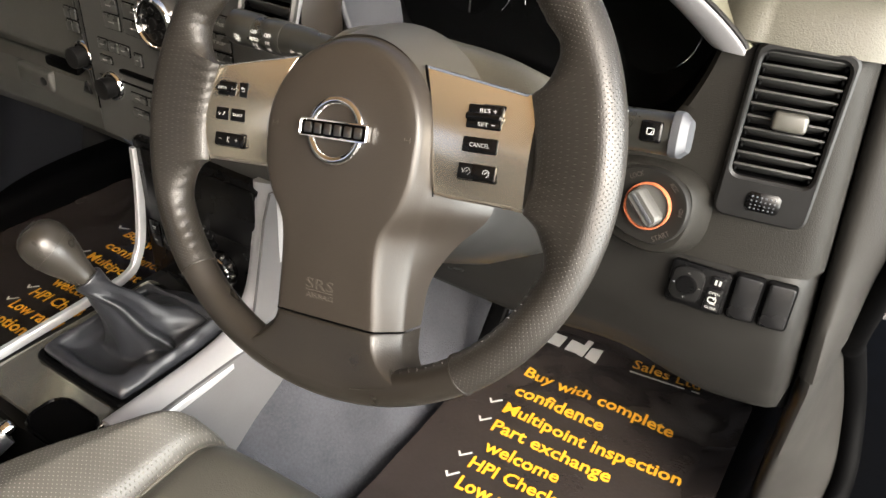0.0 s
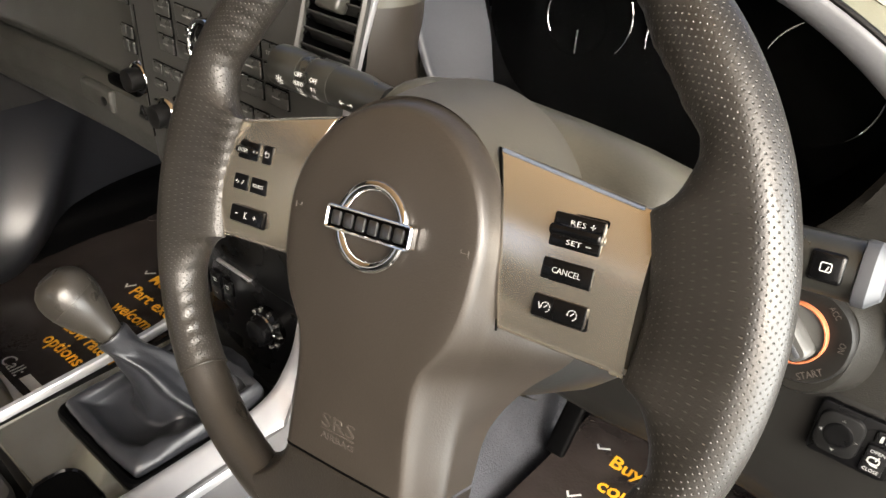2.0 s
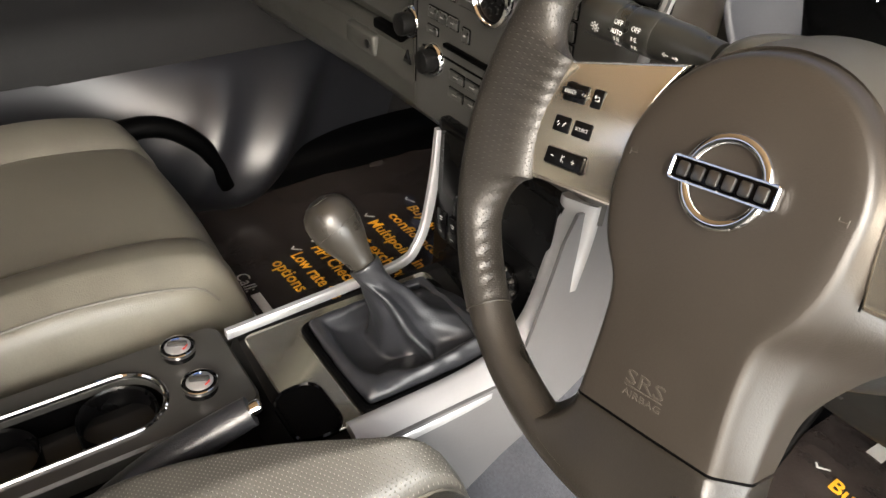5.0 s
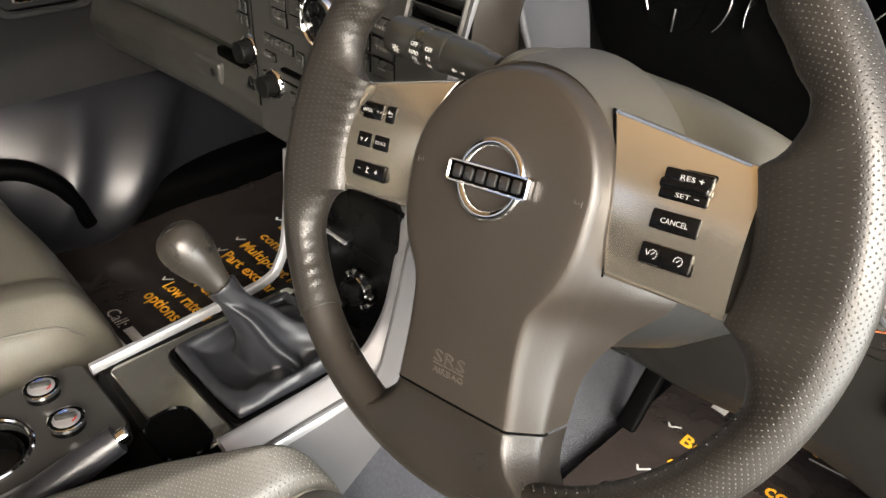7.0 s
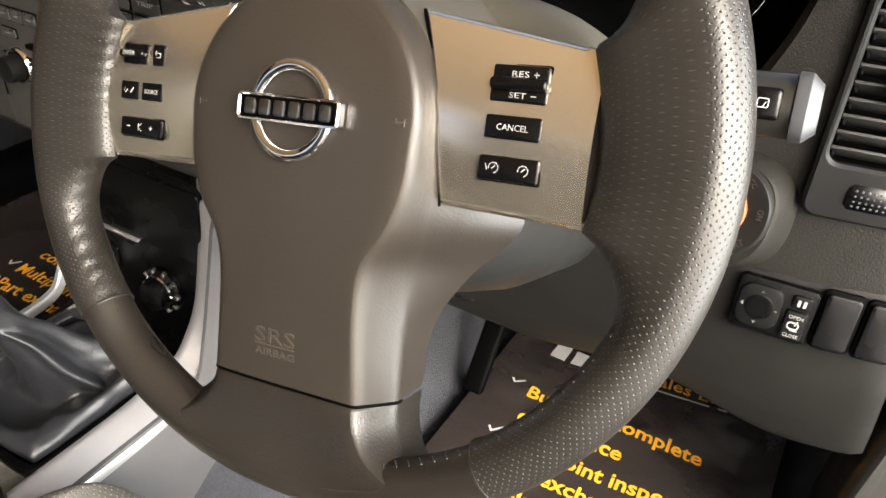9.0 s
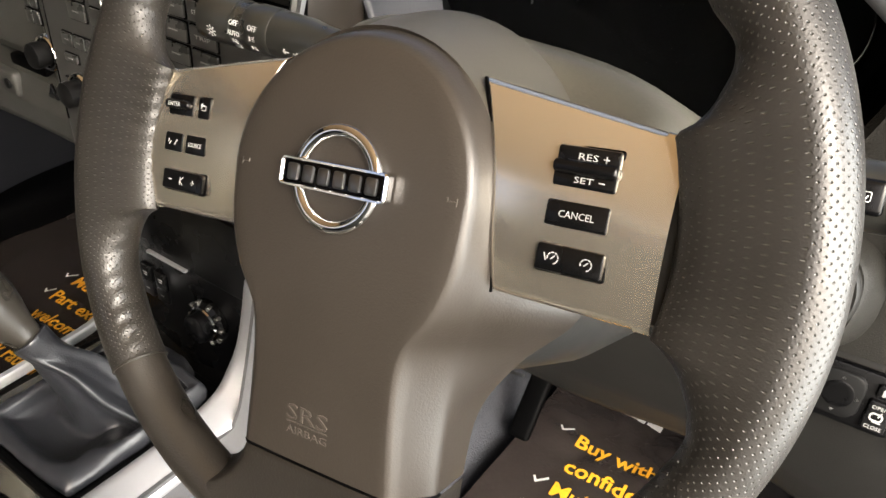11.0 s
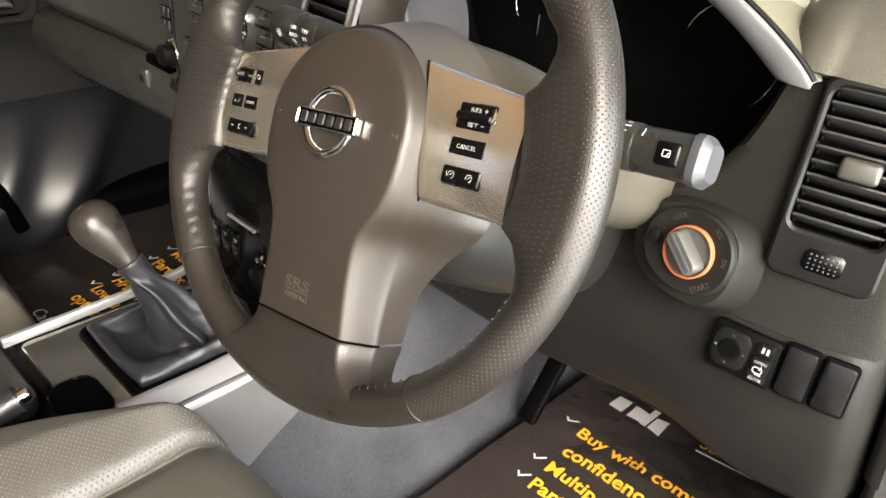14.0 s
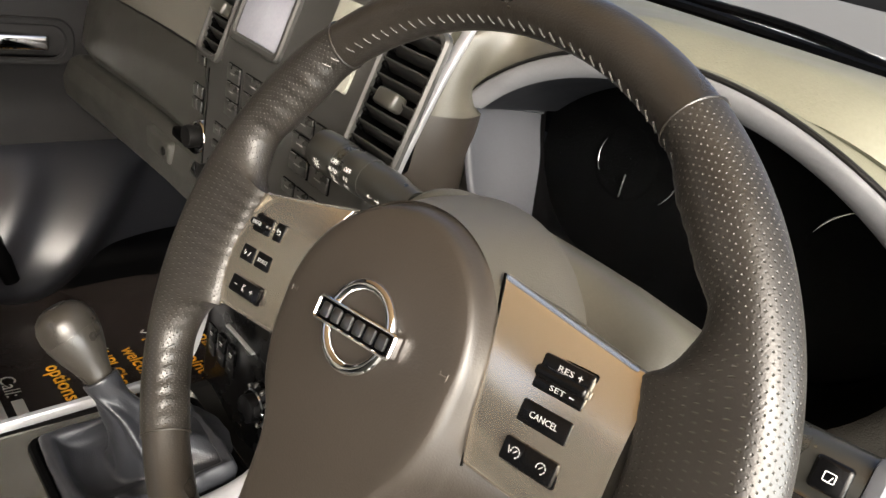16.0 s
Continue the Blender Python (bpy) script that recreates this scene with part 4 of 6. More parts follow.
def hood(i, j):
    """The arched hood over the instruments: from the dash top over a rounded lip and its grey front face to the underside."""
    a = math.pi * (1.0 - i)
    x, z = opening(a)
    dx, dz = math.cos(a), 0.55 + 0.45 * math.sin(a)
    lip = lip_depth(a)
    out = max(0.0, min(1.0, (x - 0.02) / 0.16))
    out = 0.024 * out * out
    if j < 0.45:
        q = j / 0.45
        return Vector((out * q + x * (1 + (0.32 if x > 0 else 0.07) * (1 - q)), 0.42 - (0.42 - 0.246) * q, z + 0.004 + 0.010 * (1 - q) * math.sin(a)))
    if j < 0.6:
        f = (j - 0.45) / 0.15 * math.pi * 0.5
        return Vector((x + out, 0.246 - 0.005 * math.sin(f), z + 0.004 * math.cos(f)))
    q = (j - 0.6) / 0.4
    s = 1 - (1 - q) ** 1.3
    return Vector((x + out * (1 - s) - (dx * lip * 0.55 - 0.011 * max(0.0, -dx) ** 6) * s, 0.241 + 0.010 * q ** 2, z - dz * lip * s))


part("instrument_hood", sheet(lambda i, j: hood(i, 0.5 * j), 70, 16), HOODLIT, dash, "arched instrument hood of the dash top, in its lit tone", sharp=50)
# Dark tube drawn where the hood's roll is in shadow.
part("hood_roll_shade", tube([hood(k / 60, 0.5) + Vector((0, 0.001, 0.0015)) for k in range(61)], 0.0020, 8), DARK, dash, "dark tube along the hood's roll, standing in for its shade")
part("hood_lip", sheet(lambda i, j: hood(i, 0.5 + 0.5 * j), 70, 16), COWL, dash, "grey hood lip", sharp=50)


def hood_under(i, j):
    a = math.pi * (1.0 - i)
    x, z = opening(a)
    lip = lip_depth(a)
    x, z = x - math.cos(a) * lip * 0.55 + 0.011 * max(0.0, -math.cos(a)) ** 6, z - (0.55 + 0.45 * math.sin(a)) * lip
    return Vector((x + (CX - x) * 0.05 * j, 0.251 + 0.085 * j, z - (z - 0.70) * 0.04 * j))


part("hood_underside", sheet(hood_under, 60, 8), UNDERSHADE, dash, "underside of the hood, darkened for the shade below the lip", sharp=60)


def cowl_side(i, j):
    """The smooth grey wall at the passenger end of the instruments, rounded at its front edge and running back to the dials."""
    d = 171 + 69 * i
    x, z = opening(radians(d))
    if d < 180:
        lip = lip_depth(radians(d))
        z -= (0.55 + 0.45 * math.sin(radians(d))) * lip * 0.9
        x -= math.cos(radians(d)) * lip * 0.45
    deep = ease(d, [(171, 0.068), (196, 0.066), (240, 0.012)])
    f = min(1.0, j / 0.2) * 0.5 * math.pi
    q = max(0.0, (j - 0.2) / 0.8)
    inward = 0.0035 * math.sin(f) + (0.016 + 0.010 * i) * q ** 1.3
    way = math.hypot(CX - x, 0.700 - z)
    return Vector((x - 0.0015 + (CX - x) / way * inward, 0.2490 + 0.0035 * (1 - math.cos(f)) + deep * q, z + (0.700 - z) / way * inward))


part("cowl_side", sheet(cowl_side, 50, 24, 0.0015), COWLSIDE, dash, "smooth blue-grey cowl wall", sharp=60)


def side_fascia(i, j):
    """The soft flank between the centre stack's silver edge and the instruments."""
    z = 0.712 - 0.182 * i
    ax = -0.1865 - 0.016 * max(0.0, (0.79 - z) / 0.14) if z > 0.65 else -0.2025 - 0.013 * (0.65 - z) / 0.14
    ay = 0.188 + 0.27 * max(0.0, z - 0.66)
    bx, by = -0.199 + 0.004 * j, 0.2515 + 0.06 * (z - 0.60)
    bulge = 0.010 * math.sin(math.pi * j) ** 0.8
    return Vector((ax + (bx - ax) * j + bulge, ay + (by - ay) * j, z))


part("side_fascia", sheet(side_fascia, 40, 16), PAD, dash, "soft dark fascia flank", sharp=60)


def shoulder(i, j):
    """The rounded shoulder from the stack's silver edge over to the instrument hood."""
    z = 0.712 + 0.078 * min(1.0, i / 0.55)
    back = max(0.0, (i - 0.45) / 0.55)
    a = Vector((-0.1865 - 0.016 * max(0.0, (0.79 - z) / 0.14) - 0.004 * back, 0.188 + 0.27 * (z - 0.66) + 0.150 * back ** 1.2, z + 0.006 * back))
    b = hood(0.34 * i ** 1.15, 0.47)
    b = side_fascia(0, 1) * max(0.0, 1.0 - 4.0 * i) + b * min(1.0, 4.0 * i)
    swell = math.sin(math.pi * j) ** 0.8
    mid = a + (b - a) * j
    return mid + Vector((0.010 * (1 - i), 0.0, 0.012 * min(1.0, 2 * i))) * swell


# Carries the flank on in a lighter colour, for light on its upturned side.
part("shoulder", sheet(shoulder, 40, 16), SHROUDLIT, dash, "rounded dash shoulder beside the hood, paler for light", sharp=60)


def top_pad(i, j):
    """The dash top from one pillar to the other, rising over the instruments and dipping to the windscreen."""
    x = -1.13 + 1.432 * i
    hump = math.exp(-((x / (0.20 if x < 0 else 0.155)) ** 4))
    mid = math.exp(-(((x + 0.37) / 0.19) ** 6))
    zf = 0.745 + 0.012 * mid + 0.060 * hump - 0.014 * max(0, (x - 0.2) / 0.13)
    y0 = 0.325 - 0.085 * mid - 0.05 * hump
    w = max(0.0, min(1.0, (x - 0.176) / 0.022))
    w = w * w * (3 - 2 * w)
    y0 += (face_y(min(x, 0.300), 0.734) + 0.001 - y0) * w
    zf += (0.7400 - zf) * w
    y = y0 + (max(y0 + 0.03, 0.605 - 0.35 * (x + 0.39) ** 2) - y0) * j
    z = zf + (0.785 - zf) * min(1.0, j * 1.25) ** 0.8 + 0.008 * math.sin(math.pi * j)
    if j < 0.08:
        z -= 0.018 * (1 - j / 0.08) ** 2
    return Vector((x, y, z))


# The end is split off to carry less painted light than the rest.
SPLIT = (0.187 + 1.13) / 1.432
part("top_pad", sheet(lambda i, j: top_pad(SPLIT * i, j), 110, 30, -0.02), DASHLIT, dash, "soft grained dash top, lightened for the light on it", sharp=60)
part("end_pad", sheet(lambda i, j: top_pad(SPLIT + (1 - SPLIT) * i, j), 20, 30, -0.02), ENDLIT, dash, "grained dash end above the air vent, in a half-lit tone", sharp=60)


def passenger_pad(i, j):
    """The rounded upper dash in front of the passenger."""
    x = -1.115 + (-0.545 + 1.115) * i
    prof = [(0.345, 0.755), (0.300, 0.732), (0.258, 0.695), (0.230, 0.645), (0.212, 0.585), (0.204, 0.540), (0.214, 0.526), (0.30, 0.526)]
    t = j * (len(prof) - 1)
    k = min(int(t), len(prof) - 2)
    f = t - k
    y, z = prof[k][0] + (prof[k + 1][0] - prof[k][0]) * f, prof[k][1] + (prof[k + 1][1] - prof[k][1]) * f
    return Vector((x, y + 0.02 * max(0, -(x + 1.0)) / 0.115, z - 0.018 * max(0.0, (-(x + 0.72)) / 0.4) ** 1.3 * min(1, j * 2)))


part("passenger_pad", sheet(lambda i, j: passenger_pad(i, 0.46 + 0.54 * j), 24, 30), PDASH, dash, "dark grained dash pad below the seam", sharp=50)
part("passenger_top", sheet(lambda i, j: passenger_pad(i, 0.46 * j), 24, 24), PTOP, dash, "lighter grained dash pad above the seam", sharp=50)
part("pad_seam", tube([passenger_pad(k / 24, 0.46) + Vector((0, 0.0004, 0)) for k in range(25)], 0.0016, 8), DARK, dash, "dark seam across the dash pad")


def glove_box(i, j):
    x = -1.115 + (-0.548 + 1.115) * i
    prof = [(0.285, 0.522), (0.216, 0.520), (0.200, 0.512), (0.196, 0.480), (0.206, 0.445), (0.235, 0.415), (0.285, 0.392), (0.38, 0.385)]
    t = j * (len(prof) - 1)
    k = min(int(t), len(prof) - 2)
    f = t - k
    y, z = prof[k][0] + (prof[k + 1][0] - prof[k][0]) * f, prof[k][1] + (prof[k + 1][1] - prof[k][1]) * f
    return Vector((x, y, z - 0.020 * max(0.0, (-(x + 0.72)) / 0.4) ** 1.2))


gb = part("glove_box", sheet(glove_box, 24, 42), PDASH, dash, "grey glove box lid", sharp=50)
part("latch", rbox(0.074, 0.016, 0.030, 0.005, 3, pose(-0.690, 0.1985, 0.496, 4)), PDASH, gb, "grey latch with a lock")
part("lock", lathe([(0.006, 0), (0.006, 0.002), (0.0045, 0.0028), (0, 0.0028)], 20, facing(-0.667, 0.1905, 0.496)), DARK, gb)
part("latch_recess", rbox(0.070, 0.02, 0.014, 0.004, 2, pose(-0.640, 0.2125, 0.521)), RUBBER, gb)


def knee(i, j):
    x = -0.205 + 0.520 * i
    prof = [(0.290, 0.5440), (0.262, 0.5435), (0.2530, 0.5400), (0.2480, 0.5300), (0.2430, 0.495), (0.2420, 0.455), (0.2470, 0.415), (0.2560, 0.386), (0.2760, 0.375), (0.300, 0.405)]
    t = j * (len(prof) - 1)
    k = min(int(t), len(prof) - 2)
    f = t - k
    y, z = prof[k][0] + (prof[k + 1][0] - prof[k][0]) * f, prof[k][1] + (prof[k + 1][1] - prof[k][1]) * f
    y += 1.3 * max(0.0, x - 0.19) ** 2
    rise, fall = max(0.0, min(1.0, (0.26 - x) / 0.10)), max(0.0, min(1.0, (0.16 - x) / 0.14))
    rise, fall = rise * rise * (3 - 2 * rise), fall * fall * (3 - 2 * fall)
    bulge = 0.018 * rise * (1 - 0.85 * fall) * max(0.0, min(1.0, (j - 0.45) / 0.3))
    edge = (x - 0.291) / 0.024
    if edge > 0:
        y += 0.024 - math.sqrt(max(0.0, 0.024 ** 2 - (0.0235 * min(1.0, edge)) ** 2)) + (0.06 if i > 0.999 else 0)
    return Vector((x + 0.090 * (0.50 - z) * max(0.0, min(1.0, (x - 0.20) / 0.1)) - 0.001, y, z + bulge))


part("knee_panel", sheet(knee, 60, 45), PANEL, dash, "smooth grey knee panel", sharp=50)
part("end_panel", rbox(0.012, 0.26, 0.44, 0.005, 2, pose(0.300, 0.470, 0.555, 0, -5, 0)), DARK, dash, "grey dash end panel")


def air_vent(parent, m, w, h, n, drop=0.0, silver=False, tab=0.0, foot=0.0):
    """A louvred outlet in local xy: frame, dark box, slats, a sliding tab; foot: the height of a thumb wheel panel below."""
    box = part("vent", frame_ring(rrect(w, h, 0.010), [(x, y + foot / 2) for x, y in rrect(w - 0.012, h - 0.014 - foot, 0.008)], 0.0065, 0.0022, None, -0.003), DARK if not silver else STACK, parent, "air vent with dark louvres", m)
    duct = [[(x * q, foot / 2 + y * q, z) for x, y in rrect(w - 0.010, h - 0.012 - foot, 0.008)] for q, z in ((1, 0.0), (1, -0.034), (0.01, -0.036))]
    part("vent_box", loft(duct, cap=False), RUBBER, box)
    hh = h - 0.014 - foot
    for k in range(n):
        y = foot / 2 - hh / 2 + hh * (k + 0.5) / n
        part("slat", rbox(w - 0.013, 0.0022, 0.0165, 0.0009, 2, pose(0, y, -0.007, -34)), SLAT, box)
        for e in (-1, 1):
            part("pivot", rbox(0.0030, 0.0050, 0.007, 0.001, 1, pose(e * (w / 2 - 0.0085), y - 0.0012, -0.004, -34)), RUBBER, box)
    part("tab", rbox(0.0260, 0.0150, 0.015, 0.0035, 3, pose(0.001, foot / 2 + tab, 0.0025, -10)), TAB, box, "sliding vent tab")
    if foot:
        part("wheel_panel", plate(rrect(w - 0.004, foot + 0.002, 0.006), 0.0032, 0.001, pose(0, -h / 2 + foot / 2 + 0.003, -0.001)), DARK, box)
        tw = [lathe([(0, -0.010), (0.0125, -0.010), (0.0140, -0.008), (0.0140, 0.008), (0.0125, 0.010), (0, 0.010)], 30, pose(0, -h / 2 + foot / 2 + 0.003, -0.0075, 0, 90, 0) @ Matrix.Diagonal((1, 1, 1.35, 1)))]
        wh = part("thumb_wheel", tw[0], BLACK, box, "black ribbed thumb wheel")
        part("ribs", join(*[rbox(0.0018, 0.0018, 0.001, 0.0005, 1, pose(-0.009 + 0.0036 * a, -h / 2 + foot / 2 + 0.003 - 0.005 + 0.0034 * b, 0.0064 - 0.0006 * abs(b - 1.5))) for a in range(6) for b in range(4)]), TIPGREY, wh)
        part("symbol", bars([(-0.026, -h / 2 + foot / 2 + 0.004, 0.005, 0.0006, 60), (-0.024, -h / 2 + foot / 2 + 0.004, 0.004, 0.0006, 0)], 0.0002, pose(0, 0, 0.0023)), PANEL, box)
        part("symbol", bars([(0.024, -h / 2 + foot / 2 + 0.001, 0.006, 0.0006, 12), (0.024, -h / 2 + foot / 2 + 0.0035, 0.006, 0.0006, 12), (0.024, -h / 2 + foot / 2 + 0.006, 0.006, 0.0006, 12)], 0.0002, pose(0, 0, 0.0023)), PANEL, box)
    return box


air_vent(dash, facing(0.2478, 0.2550, 0.6585, 4, 11), 0.074, 0.146, 10, tab=0.000, foot=0.030)

SW = facing(0.2195, 0.2450, 0.5095, 7, 4)
ms = part("mirror_switch", plate(rrect(0.052, 0.042, 0.004), 0.005, 0.0012), BLACK, dash, "black mirror adjuster with white arrows", SW)
part("pad", plate(rrect(0.029, 0.033, 0.009), 0.0032, 0.0022, pose(-0.0095, 0.0005, 0.005)), BUTTON, ms)
part("dish", lathe([(0, 0.0002), (0.006, 0.0003), (0.0090, 0.0005), (0.0098, 0.0001)], 28, pose(-0.0095, 0.0005, 0.0080)), BLACK, ms)
part("arrows", join(*[plate([(0.0016, -0.001), (0.0, 0.0014), (-0.0016, -0.001)], 0.0003, 0.0001, pose(-0.0095 - 0.0112 * math.sin(radians(q)), 0.0005 + 0.0122 * math.cos(radians(q)), 0.0079, 0, 0, q)) for q in (0, 90, 180, 270)]), KEYPRINT, ms)
part("select_key", plate(rrect(0.012, 0.010, 0.002), 0.003, 0.001, pose(0.0160, 0.0115, 0.005)), SWITCH, ms)
part("key_mark", bars([(0.0142, 0.0115, 0.002, 0.005, 0), (0.0178, 0.0115, 0.002, 0.005, 0)], 0.0003, pose(0, 0, 0.008)), KEYPRINT, ms)
part("fold_key", plate(rrect(0.014, 0.022, 0.002), 0.003, 0.001, pose(0.0155, -0.0065, 0.005)), SWITCH, ms)
part("print", lettering("OPEN", 0.0095, 0.0026, 0.0002, pose(0.0155, 0.0005, 0.008)), KEYPRINT, ms)
part("print", lettering("CLOSE", 0.0100, 0.0026, 0.0002, pose(0.0155, -0.0140, 0.008)), KEYPRINT, ms)
part("symbol", join(frame_ring(rrect(0.0080, 0.0060, 0.0025), rrect(0.0058, 0.0038, 0.0015), 0.0004, 0.0001, pose(0.0150, -0.0062, 0.008)), bars([(0.0162, -0.0098, 0.0050, 0.0010, 0), (0.0168, -0.0040, 0.0010, 0.0040, -20)], 0.0003, pose(0, 0, 0.008))), KEYPRINT, ms)
for x, yy, tt in ((0.2595, 0.2480, 8), (0.2860, 0.2525, 11)):
    part("switch_recess", plate(rrect(0.0258, 0.0458, 0.0042), 0.0026, 0.0008), RUBBER, dash, "", facing(x, yy, 0.5125, 7, tt))
    part("blank_switch", plate(rrect(0.0222, 0.0422, 0.0035), 0.006, 0.0022), SWITCH, dash, "blank black switch cover", facing(x, yy, 0.5125, 7, tt))

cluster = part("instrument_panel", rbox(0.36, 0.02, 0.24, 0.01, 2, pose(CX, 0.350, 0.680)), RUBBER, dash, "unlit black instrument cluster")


def gauge_ring(x, z, r, a0, a1, thick=0.0009):
    pts = [(x + r * math.cos(radians(a)), 0.3375, z + r * math.sin(radians(a))) for a in np.linspace(a0, a1, 24)]
    return tube(pts, lambda t: thick * (0.35 + 0.65 * math.sin(math.pi * t)), 6)


for x, z, r in ((-0.098, 0.702, 0.032), (0.020, 0.702, 0.052), (0.105, 0.702, 0.046)):
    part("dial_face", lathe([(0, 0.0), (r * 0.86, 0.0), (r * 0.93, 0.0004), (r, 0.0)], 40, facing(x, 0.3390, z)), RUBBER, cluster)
for x, z, r, a0, a1 in ((-0.098, 0.702, 0.026, 150, 215), (-0.082, 0.710, 0.038, -45, 25), (0.105, 0.702, 0.044, -50, 30), (0.105, 0.702, 0.044, 120, 160), (0.020, 0.702, 0.050, 150, 190)):
    part("bezel", gauge_ring(x, z, r, a0, a1), CHROME, cluster, "thin chrome dial rim")
part("pointer", rbox(0.0010, 0.002, 0.020, 0.0004, 1, pose(-0.092, 0.3360, 0.684)), STACK, cluster)
lens = part("lens", sheet(lambda i, j: Vector((CX - 0.163 + 0.326 * i, 0.318 + 0.010 * (2 * i - 1) ** 2 + 0.012 * j, 0.622 + 0.165 * j)), 12, 8), LENS, cluster, "clear instrument lens")
lens.visible_shadow = False


# ---- centre stack ----
stack = thing("centre_stack", "charcoal audio and heater panel with silver edges", "centre stack")
SX, SY = -0.375, 0.178


def stack_y(z):
    return SY + 0.30 * max(0.0, z - 0.672)


def stack_body(i, j):
    x = -0.555 + 0.345 * i
    z = 0.812 - 0.345 * j
    side = max(0.0, abs(x + 0.3825) - 0.150) / 0.0225
    narrow = (x + 0.3825) * 0.06 * max(0.0, (0.62 - z) / 0.16)
    return Vector((x - narrow, stack_y(z) + 0.012 * side ** 2, z))


panel_bm = sheet(stack_body, 60, 60)
vents = [f for f in panel_bm.faces if 0.661 < f.calc_center_median().z < 0.770 and (-0.562 < f.calc_center_median().x < -0.506 or f.calc_center_median().x > -0.262)]
bmesh.ops.delete(panel_bm, geom=vents, context="FACES")
part("panel", panel_bm, STACK, stack, "charcoal stack panel", sharp=50)


def at_stack(x, z, lift=0.0):
    return facing(x, stack_y(z) - lift, z, 16.7 if z > 0.672 else 0)


def stack_key(x, z, w, h, mark=True, text="", mat=None):
    part("key_recess", plate(rrect(w + 0.0026, h + 0.0026, 0.0018), 0.0008, 0.0003), RUBBER, stack, "", at_stack(x, z))
    b = part("key", plate(rrect(w, h, 0.0015), 0.0028, 0.0008), mat or KEYGREY, stack, "", at_stack(x, z))
    if text:
        part("print", lettering(text, w * 0.62, 0.0034, 0.0002, pose(0, 0, 0.0029)), KEYPRINT, b)
    elif mark:
        part("print", bars([(0, 0, w * 0.36, 0.0013, 0)], 0.0002, pose(0, 0, 0.0029)), KEYPRINT, b)


for x in (-0.4720, -0.4330):
    for k, z in enumerate((0.658, 0.639, 0.62)):
        stack_key(x + (0.006 if x > -0.45 else 0) - (0.003 if x > -0.45 and k == 2 else 0), z, 0.026 if x < -0.45 else 0.042, 0.0165, text="" if x < -0.45 else ("", "", "")[k])
for k, t in enumerate(("", "STATUS")):
    stack_key(-0.332 + 0.036 * k, 0.655, 0.031, 0.0165, text=t)
for k, t in enumerate(("", "TRIP")):
    stack_key(-0.332 + 0.036 * k, 0.635, 0.031, 0.0165, text=t)
for k in range(2):
    stack_key(-0.332 + 0.036 * k, 0.615, 0.031, 0.0165)
for k in range(3):
    stack_key(-0.497 + 0.019 * k, 0.589, 0.017, 0.012)
stack_key(-0.436, 0.583, 0.012, 0.014)
stack_key(-0.497, 0.57, 0.020, 0.008)
for k in range(3):
    stack_key(-0.345 + 0.024 * k, 0.587, 0.020, 0.012)
for k in range(3):
    stack_key(-0.447 + 0.030 * k, 0.533, 0.026, 0.010)
    stack_key(-0.447 + 0.030 * k, 0.513, 0.026, 0.010)
part("slot", rbox(0.130, 0.010, 0.0045, 0.001, 2, pose(-0.405, SY - 0.001, 0.563)), RUBBER, stack, "disc slot")
part("divider", rbox(0.23, 0.004, 0.0016, 0.0006, 1, pose(-0.40, SY - 0.0005, 0.548)), RUBBER, stack)
part("divider", rbox(0.0016, 0.004, 0.15, 0.0006, 1, pose(-0.53, SY + 0.0012, 0.573)), RUBBER, stack)
dial = part("selector_dial", lathe([(0.0245, 0), (0.0245, 0.004), (0.020, 0.0065), (0.0, 0.0070)], 40), BLACK, stack, "round black selector in a chrome ring", at_stack(-0.392, 0.636))
part("ring", lathe([(0.0240, 0.0), (0.0240, 0.0085), (0.0255, 0.0105), (0.0285, 0.0095), (0.0300, 0.0060), (0.0305, 0.0)], 48), CHROME, dial)
for k in range(8):
    part("dial_key", lathe([(0, 0.0090), (0.0035, 0.0085), (0.0042, 0.0060)], 14, pose(0.0140 * math.cos(k * math.pi / 4), 0.0140 * math.sin(k * math.pi / 4), 0)), BUTTON, dial)
part("dial_key", lathe([(0, 0.0098), (0.0060, 0.0090), (0.0068, 0.0060)], 20), BUTTON, dial)


def round_knob(parent, m, r=0.0135, h=0.020):
    k = part("knob", lathe([(r * 1.15, 0), (r * 1.1, 0.002), (r * 0.92, 0.004), (r, h * 0.75), (r * 0.93, h * 0.95), (r * 0.7, h), (0, h * 1.01)], 32), BUTTON, parent, "round rubber knob with a chrome collar", m)
    part("collar", lathe([(r * 1.12, 0.0), (r * 1.12, 0.0045), (r * 1.28, 0.0050), (r * 1.38, 0.0030), (r * 1.42, 0)], 36), CHROME, k)


round_knob(stack, at_stack(-0.546, 0.563, -0.004))
round_knob(stack, at_stack(-0.4920, 0.538))
for z in (0.615, 0.599):
    for x in (-0.556, -0.544):
        stack_key(x, z, 0.0105, 0.013, False)
part("warning_key", plate([(0.008, -0.006), (0.0, 0.010), (-0.008, -0.006)], 0.003, 0.001), BLACK, stack, "warning light key", at_stack(-0.547, 0.521))
stack_key(-0.548, 0.653, 0.018, 0.014, False)
# Two pale pieces draw the reflections on the unlit glass.
scr = part("screen", plate(rrect(0.085, 0.095, 0.004), 0.003, 0.001), SCREENGLARE, stack, "unlit screen with a pale reflection in its colour", at_stack(-0.447, 0.7430))
part("screen_frame", frame_ring(rrect(0.100, 0.112, 0.008), rrect(0.085, 0.095, 0.004), 0.006, 0.002), STACK, scr)
part("display", plate(rrect(0.055, 0.075, 0.003), 0.003, 0.001), DISPLAYGLARE, stack, "unlit display with a pale olive reflection in its colour", at_stack(-0.315, 0.7330))
